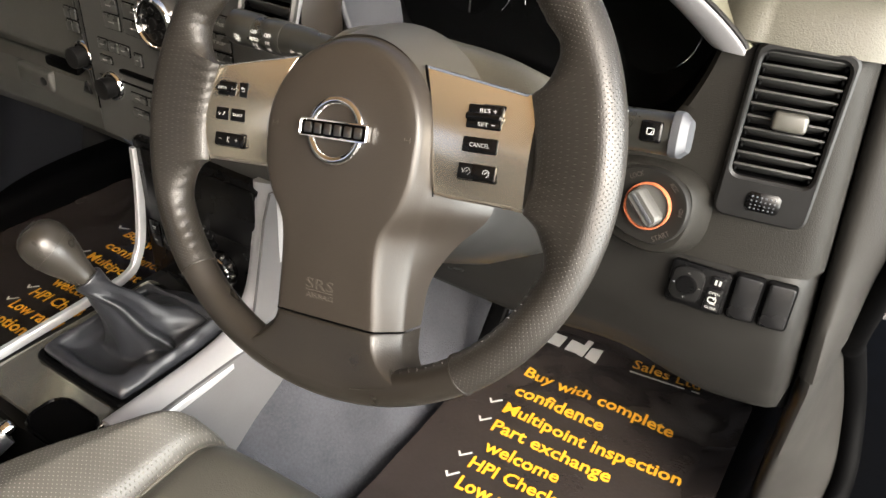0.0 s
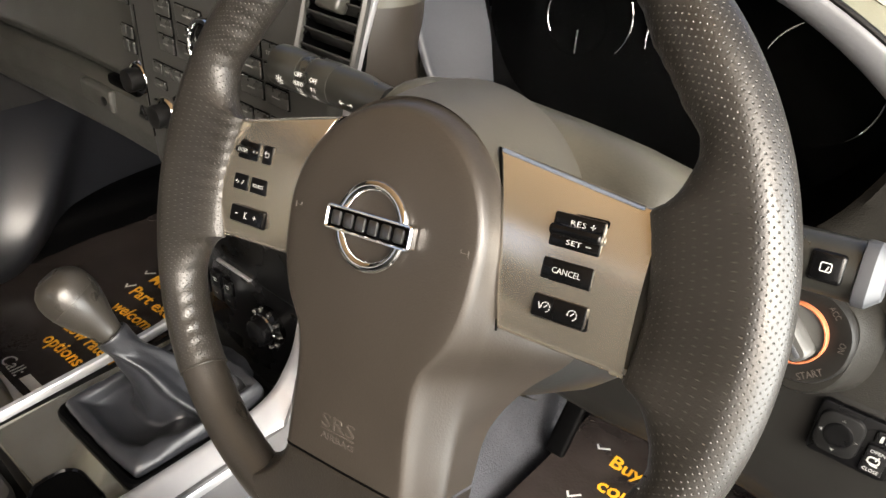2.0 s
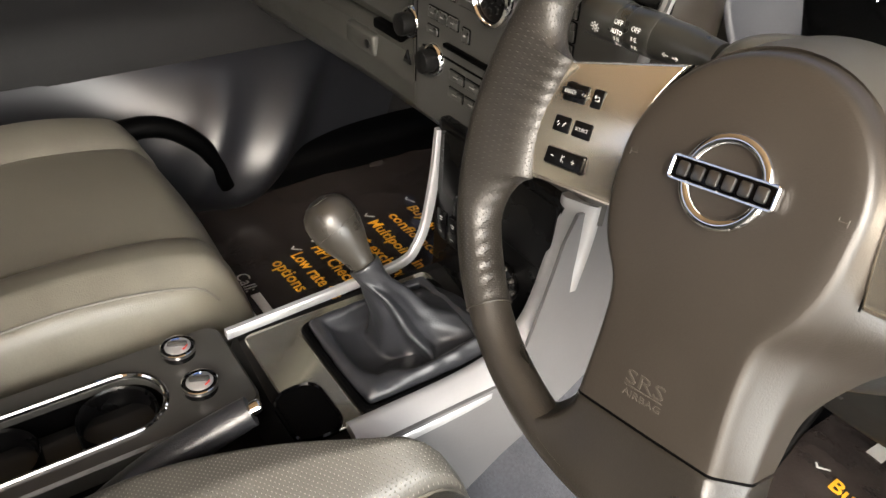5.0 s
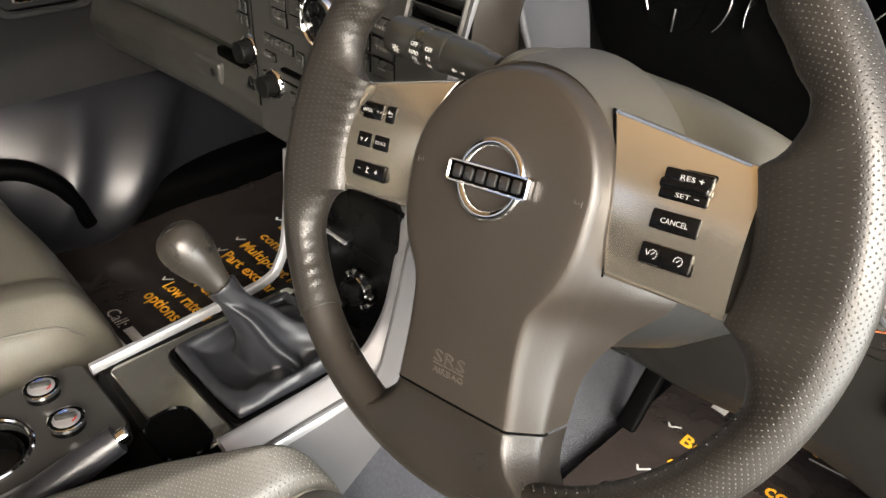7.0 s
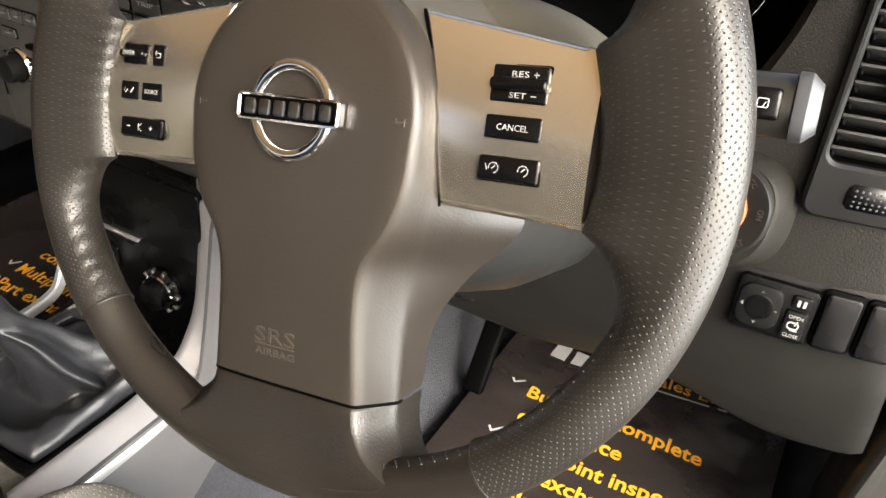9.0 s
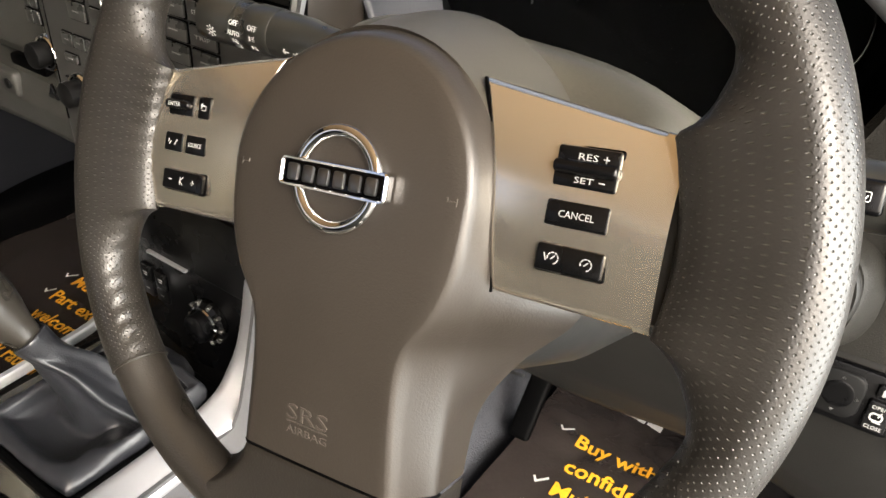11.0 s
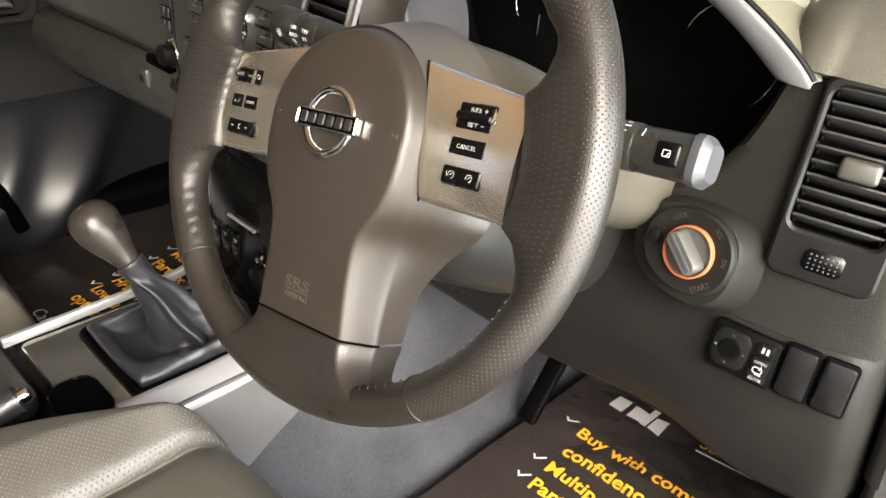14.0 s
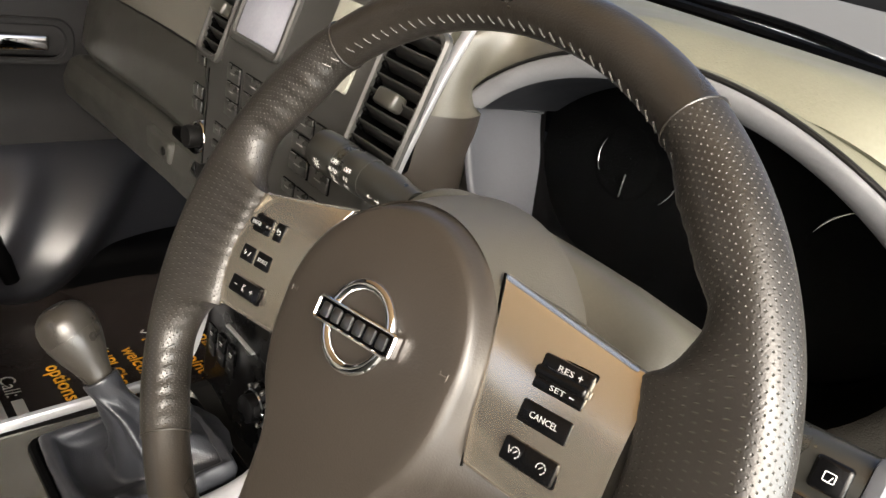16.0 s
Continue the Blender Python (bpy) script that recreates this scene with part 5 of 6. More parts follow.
air_vent(stack, facing(-0.2300, 0.1900, 0.7160, 16.7), 0.074, 0.124, 8, silver=True, tab=-0.004)
air_vent(stack, facing(-0.5300, 0.1900, 0.7150, 16.7), 0.052, 0.118, 8, silver=True, tab=-0.004)


def ribbon(pts, w, t, nrm):
    """A flat, softly rounded strip along points; w across, t thick, nrm its outward side."""
    nrm = Vector(nrm).normalized()
    rings = []
    for k, p in enumerate(pts):
        d = (pts[min(k + 1, len(pts) - 1)] - pts[max(k - 1, 0)]).normalized()
        side = d.cross(nrm).normalized()
        up = side.cross(d)
        rings.append([p + side * (x * w) + up * (y * t) for x, y in ((-0.5, 0), (-0.5, 0.6), (-0.42, 0.9), (-0.2, 1.0), (0.2, 1.0), (0.42, 0.9), (0.5, 0.6), (0.5, 0))])
    return loft(rings)


part("edge_trim", ribbon(curve_points([(-0.189, 0.225, 0.790), (-0.194, 0.208, 0.745), (-0.199, 0.194, 0.695), (-0.203, 0.185, 0.655), (-0.211, 0.180, 0.590), (-0.224, 0.178, 0.510)], 30), 0.009, 0.005, (0.1, -1, 0.1)), SATIN, stack, "satin silver edge strip")
part("edge_trim", ribbon(curve_points([(-0.560, 0.205, 0.760), (-0.562, 0.196, 0.660), (-0.556, 0.192, 0.560), (-0.540, 0.192, 0.480)], 30), 0.007, 0.004, (-0.1, -1, 0.1)), STACK, stack)

lower = part("lower_panel", rbox(0.218, 0.10, 0.225, 0.006, 2, pose(-0.3545, 0.2160, 0.372)), BLACK, stack, "glossy black lower panel")
part("ashtray_lid", plate(rrect(0.190, 0.080, 0.004), 0.003, 0.0012, facing(-0.350, 0.166, 0.436)), BLACK, lower)
part("ashtray_handle", rbox(0.060, 0.005, 0.0030, 0.001, 2, pose(-0.374, 0.1615, 0.3960)), SATIN, lower, "thin silver handle strip")
for k in range(3):
    b = part("rocker_switch", plate(rrect(0.019, 0.038, 0.002), 0.003, 0.0012), BLACK, lower, "black rocker switch", facing(-0.442 + 0.024 * k, 0.166, 0.352))
    part("print", bars([(0, 0.010, 0.007, 0.0014, 0), (0, 0.007, 0.005, 0.0012, 0), (0, -0.010, 0.006, 0.0012, 0)], 0.0002, pose(0, 0, 0.003)), KEYPRINT, b)
tk = part("drive_selector", lathe([(0.0240, 0), (0.0240, 0.006), (0.0200, 0.010), (0.0165, 0.011), (0.0155, 0.022), (0.0130, 0.024), (0, 0.0242)], 36), BLACK, lower, "round black drive selector", facing(-0.318, 0.165, 0.348))
part("chrome_ring", lathe([(0.0168, 0.0105), (0.0180, 0.0125), (0.0195, 0.0110)], 36), CHROME, tk)
for k in range(10):
    a = 2 * math.pi * k / 10
    part("lug", rbox(0.0045, 0.0060, 0.006, 0.001, 1, pose(0.0222 * math.cos(a), 0.0222 * math.sin(a), 0.0075, 0, 0, math.degrees(a) + 90)), STACK, tk)


# ---- centre console ----
console = thing("centre_console", "black centre console with satin silver side strips", "centre console")


def tunnel(i, j):
    """The console's body across x, with sloping sides down to the carpet."""
    y = -0.75 + 0.95 * i
    prof = [(-0.462, 0.06), (-0.456, 0.27), (-0.450, 0.288), (-0.435, 0.2900), (-0.36, 0.2680), (-0.270, 0.2900), (-0.248, 0.288), (-0.240, 0.270), (-0.228, 0.06)]
    drop = -0.042 * max(0.0, min(1.0, (-0.105 - y) / 0.012))
    t = j * (len(prof) - 1)
    k = min(int(t), len(prof) - 2)
    f = t - k
    return Vector((prof[k][0] + (prof[k + 1][0] - prof[k][0]) * f, y, prof[k][1] + (prof[k + 1][1] - prof[k][1]) * f + (drop if 0 < k < 7 else 0)))


part("body", sheet(tunnel, 60, 32), DARK, console, "dark console body", sharp=50)
RS = curve_points([(-0.240, 0.172, 0.490), (-0.244, 0.168, 0.430), (-0.250, 0.158, 0.360), (-0.252, 0.142, 0.326), (-0.250, 0.116, 0.307), (-0.247, 0.060, 0.3005), (-0.246, -0.062, 0.3005)], 60)
LS = curve_points([(-0.459, 0.166, 0.470), (-0.460, 0.162, 0.410), (-0.461, 0.153, 0.348), (-0.460, 0.141, 0.319), (-0.455, 0.120, 0.305), (-0.449, 0.060, 0.3030), (-0.440, -0.112, 0.3030)], 60)


def strip(pts, w, tilt):
    """A silver strip that is seen from the front on the stack and from above on the console."""
    rings = []
    for k, p in enumerate(pts):
        d = (pts[min(k + 1, len(pts) - 1)] - pts[max(k - 1, 0)]).normalized()
        s = Vector((1, 0, 0))
        up = d.cross(s).normalized()
        rings.append([p + s * (x * w) + up * (y - tilt * w * max(0.0, x + 0.25)) for x, y in ((-0.5, -0.006), (-0.5, 0.0025), (-0.44, 0.0042), (-0.30, 0.0050), (-0.2, 0.0048), (0.30, 0.0050), (0.44, 0.0038), (0.5, 0.0018), (0.5, -0.006))])
    return loft(rings)


part("side_strip", strip(RS, 0.036, 0.45), SATIN, console, "satin silver side strip")
part("side_strip", strip(LS, 0.0085, 0.0), SATIN, console, "satin silver side strip")


def side_panel(i, j):
    """The grey cheek of the console beside the driver's footwell."""
    y = -0.15 + 0.47 * i
    top_z = 0.296 + 0.185 * max(0.0, min(1.0, (y - 0.112) / 0.05)) ** 1.2
    z = 0.07 + (top_z - 0.07) * j
    x = -0.2340 + 0.010 * (1 - j) ** 2
    return Vector((x, y, z))


part("cheek", sheet(side_panel, 40, 16, 0.004), KICK, console, "smooth grey console cheek", sharp=60)
part("gear_plate", frame_ring(rrect(0.170, 0.235, 0.010), [(x + 0.010, y + 0.026) for x, y in rrect(0.142, 0.166, 0.008)], 0.004, 0.0012, pose(-0.348, 0.020, 0.2940)), PIANO, console, "glossy grey metallic gear plate")
part("tray", frame_ring(rrect(0.075, 0.052, 0.020), rrect(0.067, 0.044, 0.016), 0.006, 0.002, pose(-0.298, -0.085, 0.2965)), GLOSS, console)
part("tray_floor", loft([[(x, y, z) for x, y in rrect(0.068, 0.045, 0.016)] for z in (0.0005, 0.0012)]), RUBBER, console, "", pose(-0.298, -0.085, 0.2985))


def cup_hole(w, h, r):
    return [(x + 0.004, y + 0.008) for x, y in rrect(w, h, r, 12)]


pod_ob = part("cup_holder", frame_ring(rrect(0.138, 0.390, 0.018, 12), cup_hole(0.080, 0.208, 0.039), 0.022, 0.003, pose(-0.424, -0.302, 0.2550)), STACK, console, "charcoal cup holder housing")
part("cavity", loft([[(x, y, -d) for x, y in cup_hole(0.081 - d * 0.1, 0.209 - d * 0.1, 0.039)] for d in (0.0, 0.03, 0.058)] + [[(0.004 + 0.001 * x, 0.008 + 0.001 * y, -0.058) for x, y in cup_hole(0.06, 0.18, 0.03)]], cap=False), RUBBER, pod_ob, "deep dark cup cavity", pose(-0.424, -0.302, 0.2760))
for y in (-0.236, -0.346):
    part("cup_well", lathe([(0.0375, -0.010), (0.0388, -0.008), (0.0392, -0.012), (0.0380, -0.056), (0.0345, -0.056), (0.0362, -0.012), (0.0375, -0.010)], 40, pose(-0.420, y, 0.2770)), BLACK, pod_ob)
part("chrome_rim", frame_ring(rrect(0.090, 0.218, 0.044, 12), rrect(0.079, 0.207, 0.0385, 12), 0.0040, 0.0016, pose(-0.420, -0.294, 0.2765)), CHROME, pod_ob, "chrome cup holder rim")
for x, y in ((-0.464, -0.1580), (-0.402, -0.1560)):
    k = part("seat_heater_knob", lathe([(0.0150, 0), (0.0150, 0.006), (0.0138, 0.009), (0, 0.0098)], 32), BLACK, pod_ob, "black seat heater knob with a chrome ring", pose(x, y, 0.2770) @ Matrix.Diagonal((1.16, 1.16, 1.16, 1)))
    part("chrome_ring", lathe([(0.0142, 0.0080), (0.0150, 0.0100), (0.0158, 0.0095), (0.0160, 0.006)], 36), CHROME, k)
    part("knob_face", lathe([(0.0, 0.0112), (0.0100, 0.0108), (0.0118, 0.0096)], 28), SATIN, k, "satin silver knob face")
    part("pointer", rbox(0.0045, 0.018, 0.005, 0.0015, 2, pose(0, 0, 0.0125, 0, 0, -25)), STACK, k)
    for a0, mt in ((15, RED), (150, BLUE)):
        arc = [(0.0086 * math.cos(radians(a0 + q)), 0.0086 * math.sin(radians(a0 + q)), 0.0113) for q in range(0, 50, 8)]
        part("colour_mark", tube(arc, 0.0008, 5), mt, k)
part("arm_rest", rbox(0.20, 0.42, 0.09, 0.025, 4, pose(-0.40, -0.66, 0.335)), SEAT, console)

brake = thing("parking_brake", "black leather parking brake lever with a chrome button", "parking brake")
bp = curve_points([(-0.320, -0.330, 0.235), (-0.312, -0.240, 0.290), (-0.302, -0.180, 0.318), (-0.296, -0.140, 0.3340)], 20)
part("lever", tube(bp, lambda t: 0.0165 - 0.004 * abs(t - 0.5), 16), BOOT, brake)
part("button", lathe([(0.0075, 0), (0.0075, 0.008), (0.006, 0.0105), (0, 0.011)], 20, look((-0.2962, -0.1405, 0.3338), (-0.302, -0.18, 0.318))), CHROME, brake, "chrome release button")
part("slot_cover", rbox(0.055, 0.24, 0.020, 0.008, 3, pose(-0.318, -0.30, 0.248)), RUBBER, brake)

# ---- gear lever ----
gear = thing("gear_lever", "gear lever with a brown leather knob and a black leather gaiter", "gear lever")
GK = Vector((-0.381, -0.010, 0.4460))


def knob_shape():
    prof = [(0.0108, -0.064), (0.0120, -0.058), (0.0136, -0.048), (0.0168, -0.036), (0.0214, -0.024), (0.0250, -0.011), (0.0264, 0.000), (0.0256, 0.009), (0.0222, 0.017), (0.0158, 0.0228), (0.0080, 0.0252), (0.0, 0.0258)]
    return lathe(prof, 36)


TILT_K = Matrix.Translation(GK) @ Vector((-0.48, -0.36, 0.80)).to_track_quat("Z", "Y").to_matrix().to_4x4()
kb = part("knob", knob_shape(), KNOB, gear, "brown leather ball knob", TILT_K)
part("shift_plate", lathe([(0.0100, 0.0235), (0.0105, 0.0252), (0.0, 0.0266)], 28), KNOB, kb)
part("seam", tube([(0.0260 * math.cos(a), 0.0260 * math.sin(a), -0.006 + 0.004 * math.sin(a)) for a in np.linspace(0, 2 * math.pi, 40)], 0.0004, 5, False), KNOB, kb)


def round_angle(a, table):
    """A smooth closed curve through (degrees, value) pairs."""
    n = len(table)
    a = a % 360
    k = max([i for i in range(n) if table[i][0] <= a], default=n - 1)
    (p, u), (q, v) = table[k], table[(k + 1) % n]
    t = ((a - p) % 360) / ((q - p) % 360)
    return u + (v - u) * t * t * (3 - 2 * t)


def gaiter(i, j):
    """A soft leather gaiter: a square skirt with a rolled lip, a dark hollow, and a creased tent gathered up to the stick, pinched to a point at its front corner."""
    d = 360 * j
    a = radians(d)
    c, s = math.cos(a), math.sin(a)
    sq = 1 / max(abs(c), abs(s))
    sq = 1 + (sq - 1) * 0.88
    base = Vector((-0.341, 0.043, 0.300))
    tent = Vector((-0.346, 0.062, 0.300))
    top = GK + TILT_K.to_3x3() @ Vector((0, 0, -0.058))
    tip = math.exp(-((((d - 352 + 180) % 360 - 180) / 9) ** 2))
    crease = math.exp(-((((d - 349 + 180) % 360 - 180) / 12) ** 2))
    second = math.exp(-((((d - 62 + 180) % 360 - 180) / 16) ** 2))
    third = math.exp(-((((d - 205 + 180) % 360 - 180) / 18) ** 2))
    curl = math.exp(-((((d - 322 + 180) % 360 - 180) / 15) ** 2))
    foot = round_angle(d, [(18, 0.034), (60, 0.060), (110, 0.060), (165, 0.054), (215, 0.046), (265, 0.034), (318, 0.027)]) + 0.021 * tip
    hollow = round_angle(d, [(0, 0.000), (60, 0.008), (150, 0.004), (200, -0.013), (290, -0.016), (325, -0.008)])
    lip = round_angle(d, [(0, 0.018), (50, 0.024), (120, 0.017), (190, 0.011), (260, 0.010), (320, 0.015)])

    def at(centre, r, h, square):
        k = 1 + (sq - 1) * square
        return Vector((centre.x + r * c * k, centre.y + r * s * k * (1.10 if square else 1.0), 0.300 + h))

    rim, edge = at(base, 0.069, 0.000, 1.0), at(base, 0.070, lip * 0.6, 1.0)
    roll = at(base, 0.066 - 0.005 * curl, lip, 1.0)
    inner = at(base, 0.0595 - 0.012 * curl, lip * 0.85, 0.95)
    low = at(tent, foot + (0.009 if tip < 0.3 else 0.004) + 0.002 * math.sin(3 * a), hollow, 0.25)
    start = at(tent, foot, hollow * (1 - tip) + 0.005 + 0.003 * tip, 0.15)
    m1 = tent.lerp(top, 0.34)
    m2 = tent.lerp(top, 0.70)
    w1 = Vector((m1.x + c * (0.0275 + 0.014 * crease + 0.014 * second + 0.010 * third), m1.y + s * (0.0275 + 0.014 * crease + 0.014 * second + 0.010 * third), m1.z))
    w2 = Vector((m2.x + c * (0.0195 + 0.007 * crease + 0.006 * second + 0.005 * third), m2.y + s * (0.0195 + 0.007 * crease + 0.006 * second + 0.005 * third), m2.z))
    ring = TILT_K.to_3x3() @ Vector((c * 0.0150, s * 0.0150, 0.0))
    neck = top + ring * 1.08
    line = [rim, edge, roll, inner, inner.lerp(low, 0.35) - Vector((0, 0, 0.006)), low, start, w1, w2, neck, top + ring + TILT_K.to_3x3() @ Vector((0, 0, 0.006))]
    t = i * (len(line) - 1)
    k = min(int(t), len(line) - 2)
    f = t - k
    p0, p1, p2, p3 = line[max(k - 1, 0)], line[k], line[k + 1], line[min(k + 2, len(line) - 1)]
    q = 0.5 * (2 * p1 + (p2 - p0) * f + (2 * p0 - 5 * p1 + 4 * p2 - p3) * f * f + (3 * p1 - p0 - 3 * p2 + p3) * f ** 3)
    wr = noise.noise(Vector((q.x * 60, q.y * 60, q.z * 25))) * 0.0014
    return q + Vector((c * wr, s * wr, wr * 0.5))


part("gaiter", sheet(gaiter, 110, 180), BOOT, gear, "folded black leather gaiter", sharp=80)
part("gaiter_frame", frame_ring(rrect(0.152, 0.176, 0.014), rrect(0.136, 0.160, 0.010), 0.007, 0.002, pose(-0.338, 0.046, 0.2965)), RUBBER, gear)


# ---- seats ----
def cushion(cx, cy, z0, w, d, taper=0.0, soft=0.0):
    """Makes the surface function of a seat cushion with raised side bolsters."""

    def at(i, j):
        u = 2 * i - 1
        slim = 1 - taper * max(0.0, (j - 0.50) / 0.50) ** 1.8
        x = cx + w / 2 * (math.copysign(0.5 + (abs(u) - 0.5) * slim, u) if abs(u) > 0.5 else u)
        front = math.sqrt(max(0.0, 1 - (max(0.0, (j - 0.87) / 0.13)) ** 2))
        y = cy - d + d * j - 0.020 * u ** 2 * j - 0.05 * max(0, abs(u) - 0.8) / 0.2 * (j > 0.5) * j
        bol = max(0.0, (abs(u) - 0.50) / 0.25)
        rise = 0.040 * min(1.0, bol) ** 0.8 * (1 - 0.5 * max(0, j - 0.6))
        edge = max(0.0, (abs(u) - 0.88) / 0.12)
        z = z0 - 0.19 + (0.19 + rise) * (front ** 0.9) - 0.13 * edge ** 2.2 + 0.016 * math.cos(u * 1.4) - 0.02 * (1 - j)
        z -= soft * (0.045 * max(0.0, (abs(u) - 0.55) / 0.45) ** 1.7 + 0.05 * max(0.0, (j - 0.55) / 0.45) ** 2.5)
        crease = math.exp(-(((abs(u) - 0.50) / 0.030) ** 2))
        z -= 0.010 * crease * (1 - 0.8 * soft)
        z += 0.0025 * noise.noise(Vector((x * 9, y * 9, 3)))
        return Vector((x, y, z))

    return at


drv = thing("driver_seat", "grey leather driver's seat with a perforated side bolster", "car seat")
c1 = cushion(0.0, 0.030, 0.312, 0.60, 0.56, 0.93)
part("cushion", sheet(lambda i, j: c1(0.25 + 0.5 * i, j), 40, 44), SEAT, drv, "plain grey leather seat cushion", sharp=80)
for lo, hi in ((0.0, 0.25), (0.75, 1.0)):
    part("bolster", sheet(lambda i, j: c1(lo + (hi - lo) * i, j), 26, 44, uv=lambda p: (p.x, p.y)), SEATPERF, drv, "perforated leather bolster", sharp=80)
for u in (0.25, 0.75):
    part("piping", tube([c1(u, j / 40) + Vector((0, 0, 0.001)) for j in range(6, 40)], 0.0022, 8), PIPING, drv, "pale piping")
part("backrest", rbox(0.50, 0.14, 0.66, 0.06, 5, pose(0.0, -0.72, 0.62, -14)), SEAT, drv)
part("base", rbox(0.46, 0.44, 0.16, 0.02, 2, pose(0.0, -0.26, 0.14)), RUBBER, drv)

pas = thing("passenger_seat", "grey leather passenger seat with rounded bolsters, paler for light", "car seat")
c2 = cushion(-0.790, -0.010, 0.305, 0.56, 0.56, 0.0, 1.0)
part("cushion", sheet(lambda i, j: c2(0.25 + 0.5 * i, j), 40, 44), SEATLIT, pas, "smooth seat cushion, paler for the light on it", sharp=80)
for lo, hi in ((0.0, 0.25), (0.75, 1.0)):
    part("bolster", sheet(lambda i, j: c2(lo + (hi - lo) * i, j), 26, 44), SEATLIT, pas, sharp=80)
for u in (0.06, 0.94):
    part("piping", tube([c2(u, j / 40) + Vector((0, 0, 0.001)) for j in range(6, 38)], 0.0016, 8), PIPING, pas, "pale stitched piping")
part("backrest", rbox(0.50, 0.14, 0.66, 0.06, 5, pose(-0.795, -0.70, 0.62, -14)), SEATLIT, pas)
part("base", rbox(0.46, 0.44, 0.16, 0.02, 2, pose(-0.795, -0.28, 0.14)), RUBBER, pas)


# ---- paper mats ----
def paper_mat(dx, dy, seed, low):
    """A creased black paper mat with yellow and white print, lying on the carpet."""
    mat = thing("paper_floor_mat", "creased black paper floor mat with yellow sales print on the carpet", "floor mat", pose(dx, dy, 0.078), "paper mats")

    def crease(x, y):
        v = noise.noise(Vector((x * 9 + seed, y * 9, 2))) * 0.0045 + 0.008 * abs(noise.noise(Vector((x * 5, y * 6 + seed, 7)))) + 0.004 * abs(noise.noise(Vector((x * 14 + y * 5, y * 4 + seed, 11))))
        ridge = abs(noise.noise(Vector((x * 12 - y * 7 + seed, y * 16 + x * 6, 4))))
        return v + 0.012 * ridge * max(0.0, min(1.0, (y - 0.40) / 0.15))

    def lift(x, y):
        up = 0.05 * max(0.0, (y - 0.63) / 0.06) ** 1.3 if low else 0.9 * max(0.0, y + dy - 0.615) ** 1.15
        return 0.005 + crease(x, y) + up + (0.02 * max(0, (x - 0.25) / 0.04) if low else 0.0)

    def at(i, j):
        x, y = (-0.098 + 0.390 * i, 0.10 + 0.58 * j) if low else (-0.24 + 0.605 * i, 0.10 + 0.95 * j)
        return Vector((x, y, lift(x, y)))

    part("sheet", sheet(at, 60, 80, 0.0006), PAPER, mat, sharp=80)

    def lay(bm, mtl, name="lettering"):
        bmesh.ops.subdivide_edges(bm, edges=[e for e in bm.edges if e.calc_length() > 0.02], cuts=2)
        for v in bm.verts:
            v.co.z += lift(v.co.x, v.co.y) + 0.0016
        part(name, bm, mtl, mat)

    for txt, x, y, w in (("Buy with complete", -0.030, 0.492, 0.238), ("confidence", -0.024, 0.450, 0.142), ("Multipoint inspection", -0.020, 0.402, 0.266), ("Part exchange", -0.017, 0.362, 0.180), ("welcome", -0.007, 0.326, 0.112), ("HPI Check", -0.008, 0.286, 0.128), ("Low rate finance", -0.004, 0.246, 0.190), ("options", -0.003, 0.206, 0.095)):
        tall = 0.030 if any(q in txt for q in "ypg") else 0.024
        lay(lettering(txt, w, tall, 0, pose(x, y, 0, 0, 0, 3.0), 0.0, 0.022), YELLOW)
    lay(lettering("Sales Ltd", 0.108, 0.026, 0, pose(0.104, 0.616, 0, 0, 0, 4.0), 0.0, 0.010), YELLOW)
    lay(bars([(0.160, 0.598, 0.110, 0.003, 4)], 0.0002), PRINT, "underline")
    lay(join(rbox(0.022, 0.034, 0.0004, 0.0001, 1, pose(-0.024, 0.596, 0)), rbox(0.024, 0.030, 0.0004, 0.0001, 1, pose(0.008, 0.595, 0)), rbox(0.010, 0.050, 0.0004, 0.0001, 1, pose(0.024, 0.603, 0)), rbox(0.020, 0.032, 0.0004, 0.0001, 1, pose(0.042, 0.596, 0))), PRINT, "logo_shape")
    for x, y in ((-0.049, 0.505), (-0.037, 0.410), (-0.032, 0.369), (-0.021, 0.294), (-0.017, 0.254)):
        lay(bars([(x - 0.007, y - 0.005, 0.003, 0.010, 40), (x + 0.001, y - 0.001, 0.003, 0.018, -40)], 0.0002), PRINT, "tick")
    lay(lettering("Call:", 0.050, 0.022, 0, pose(0.0, 0.145, 0), 0.0), PRINT)
    lay(bars([(0.115, 0.145, 0.11, 0.016, 0), (0.09, 0.118, 0.18, 0.014, 0)], 0.0002), PRINT, "print_bar")


paper_mat(0.0, 0.0, 0.0, True)
paper_mat(-0.812, -0.115, 5.0, False)

# ---- pedals ----
for x, y, z, w, tall in ((-0.094, 0.500, 0.170, 0.030, 0.190), (0.035, 0.700, 0.240, 0.060, 0.125)):
    pd = thing("pedal", "black ribbed rubber pedal above the carpet", "pedal", pose(x, y, z), "pedals")
    part("pad", rbox(w, 0.014, tall, 0.006, 3, pose(0, 0, 0, -35)), RUBBER, pd)
    for k in range(5):
        part("rib", rbox(0.003, 0.004, tall - 0.017, 0.0012, 2, pose((k - 2) * w / 6, -0.0062, -0.0042, -35)), RUBBER, pd)
    part("arm", tube(curve_points([(0, 0.012, 0.01), (0, 0.07, 0.10), (0, 0.10, 0.22)], 10), 0.008, 8), RUBBER, pd)

# ---- passenger door ----
pdoor = thing("passenger_door", "dark grey passenger door card with a chrome handle", "car door")


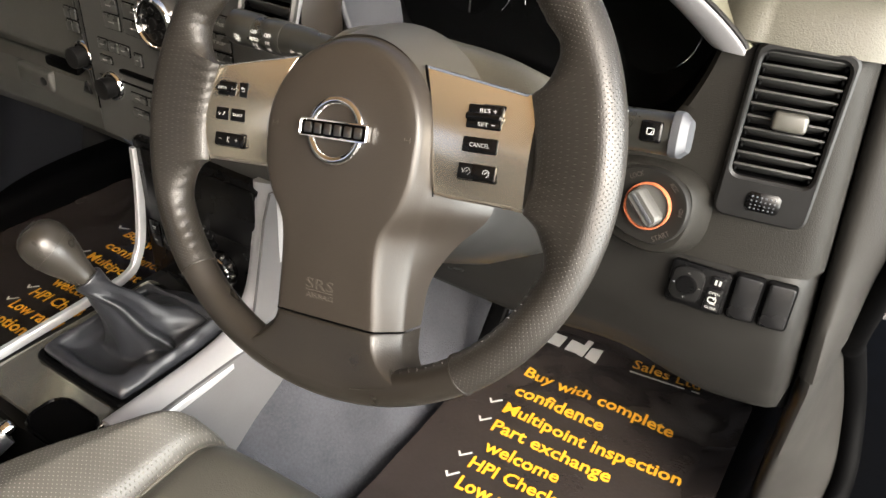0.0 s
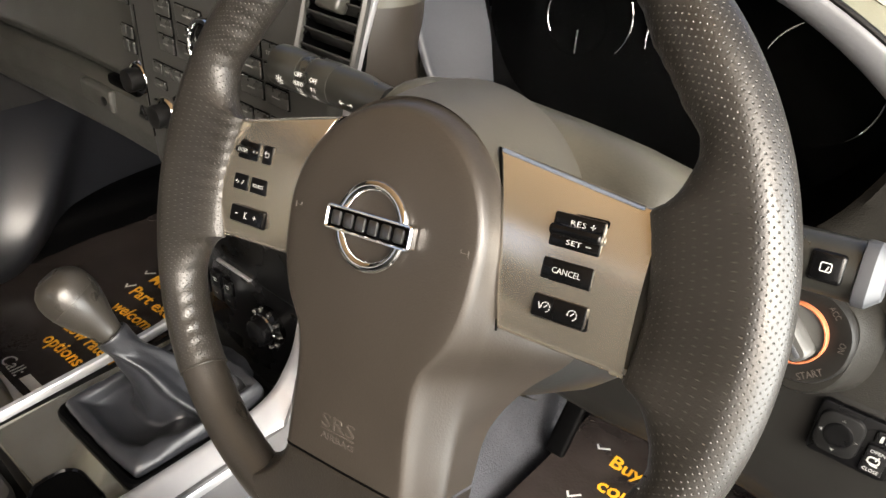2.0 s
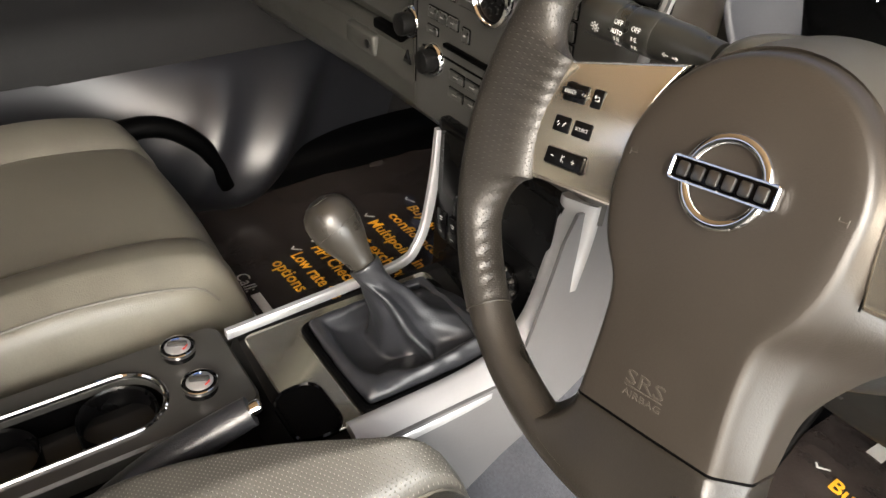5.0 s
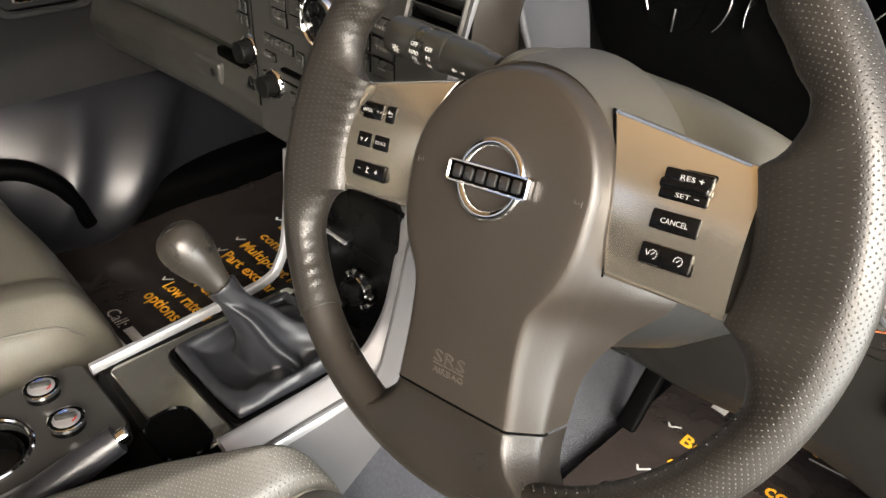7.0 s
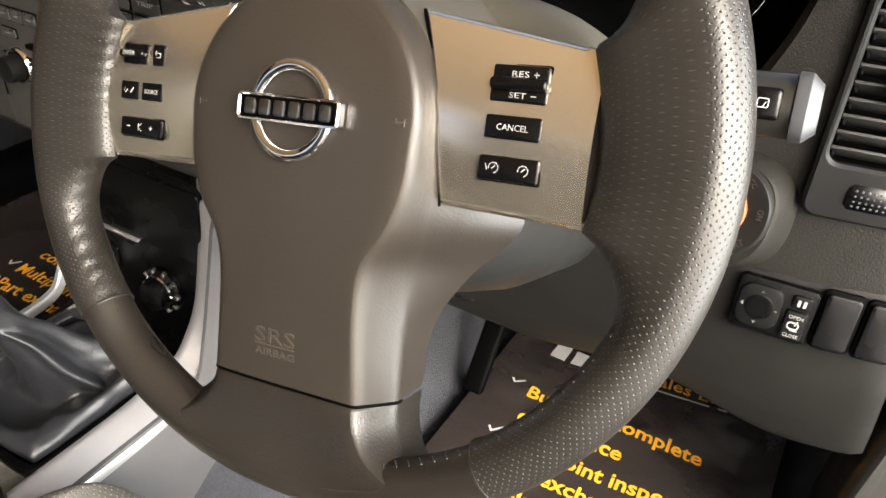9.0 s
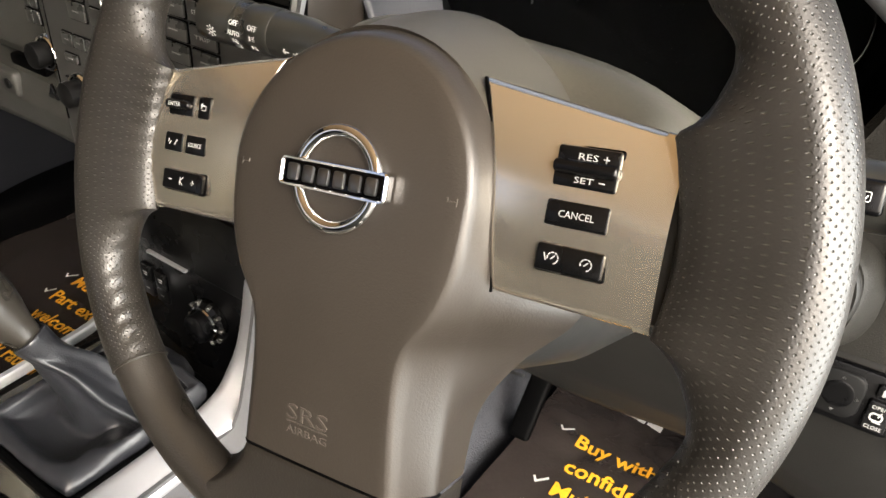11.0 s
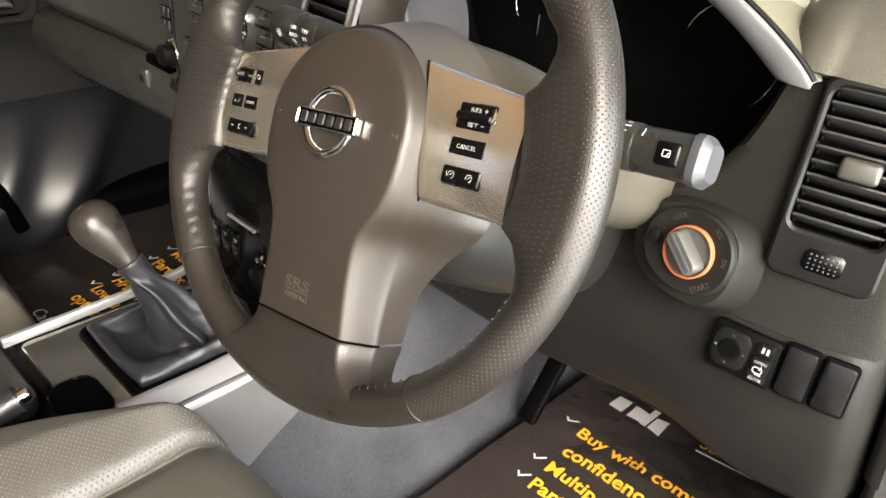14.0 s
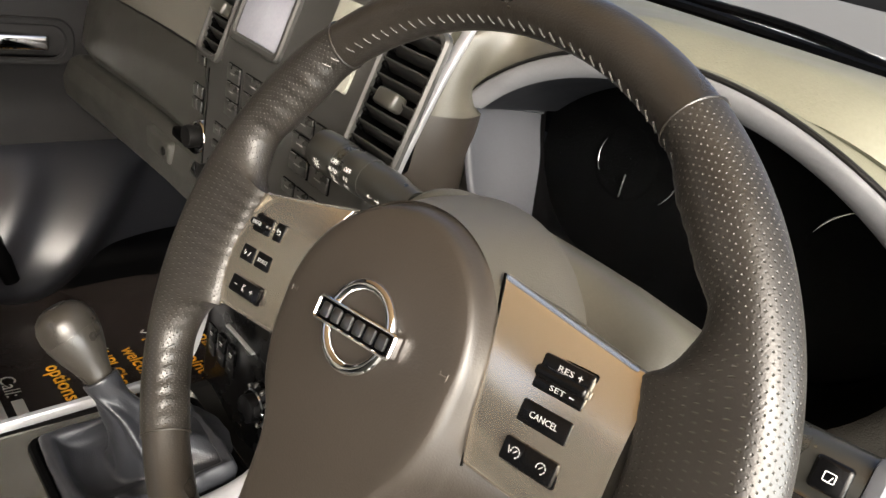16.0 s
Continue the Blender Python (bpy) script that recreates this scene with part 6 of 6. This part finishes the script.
def door_card(i, j):
    y, z = -1.30 + 1.95 * i, 0.10 + 0.70 * j
    swell = 0.030 * math.exp(-(((z - 0.52) / 0.08) ** 2)) - 0.02 * math.exp(-(((z - 0.42) / 0.05) ** 2))
    return Vector((-1.105 + swell + 0.004 * noise.noise(Vector((y * 4, z * 4, 0))), y, z))


part("card", sheet(door_card, 60, 40, -0.03), DOOR, pdoor, "dark grey door card", sharp=60)
part("handle_recess", frame_ring(rrect(0.165, 0.075, 0.028), rrect(0.135, 0.052, 0.022), 0.010, 0.003, basis((-1.082, 0.125, 0.522), (0, 1, 0), (0, 0, 1), (1, 0, 0))), DOOR, pdoor, "dark handle surround")
part("recess", plate(rrect(0.137, 0.054, 0.022), 0.003, 0.001, basis((-1.082, 0.125, 0.522), (0, 1, 0), (0, 0, 1), (1, 0, 0))), RUBBER, pdoor)
part("handle", rbox(0.016, 0.095, 0.026, 0.007, 4, pose(-1.070, 0.120, 0.522)), CHROME, pdoor, "chrome door handle")


def pocket(i, j):
    """The swollen pocket and bottle holder low on the door, with soft folds."""
    y, z = -0.34 + 0.92 * i, 0.05 + 0.29 * j
    u = (y - 0.08 - 0.06 * j) / 0.21
    bulge = 0.105 * math.exp(-(u ** 2) * 1.3) * math.sin(math.pi * min(1, 0.14 + j * 0.86)) ** 0.8
    fold = 0.022 * math.exp(-(((y + 0.02 - 0.16 * j) / 0.035) ** 2)) + 0.045 * math.exp(-(((y - 0.09 - 0.22 * j) / 0.055) ** 2))
    return Vector((-1.106 + bulge + fold * math.sin(math.pi * j) ** 0.6, y, z))


part("pocket", sheet(pocket, 60, 30, -0.004), POCKET, pdoor, "smooth moulded door pocket", sharp=80)
part("pocket_rim", tube(curve_points([(-1.02, -0.22, 0.24), (-1.01, -0.04, 0.28), (-1.00, 0.05, 0.23), (-0.995, 0.085, 0.14)], 20), lambda t: 0.022 * (1 - 0.4 * t), 12), RUBBER, pdoor)
part("sill_ledge", rbox(0.07, 1.9, 0.04, 0.015, 3, pose(-1.115, -0.33, 0.80)), DOOR, pdoor)

# ---- wiper beyond the windscreen ----
wp = thing("windscreen_wiper", "black windscreen wiper resting at the glass", "wiper")
part("blade", tube(curve_points([(-0.75, 0.62, 0.800), (-0.35, 0.655, 0.806), (0.0, 0.62, 0.800)], 20), 0.008, 8), RUBBER, wp)
part("arm", tube(curve_points([(-0.35, 0.665, 0.815), (-0.15, 0.675, 0.815), (0.05, 0.64, 0.795)], 16), 0.006, 8), RUBBER, wp)
structure("bonnet", sheet(lambda i, j: Vector((-1.15 + 1.52 * i, 0.68 - 0.20 * min(0.5, (2 * i - 1) ** 2) + 1.3 * j, 0.735 + 0.06 * math.sin(math.pi * i) ** 0.5 - 0.10 * j ** 2)), 24, 20, 0.01), PAINT, "pale silver bonnet beyond the windscreen", "bonnet", 60)
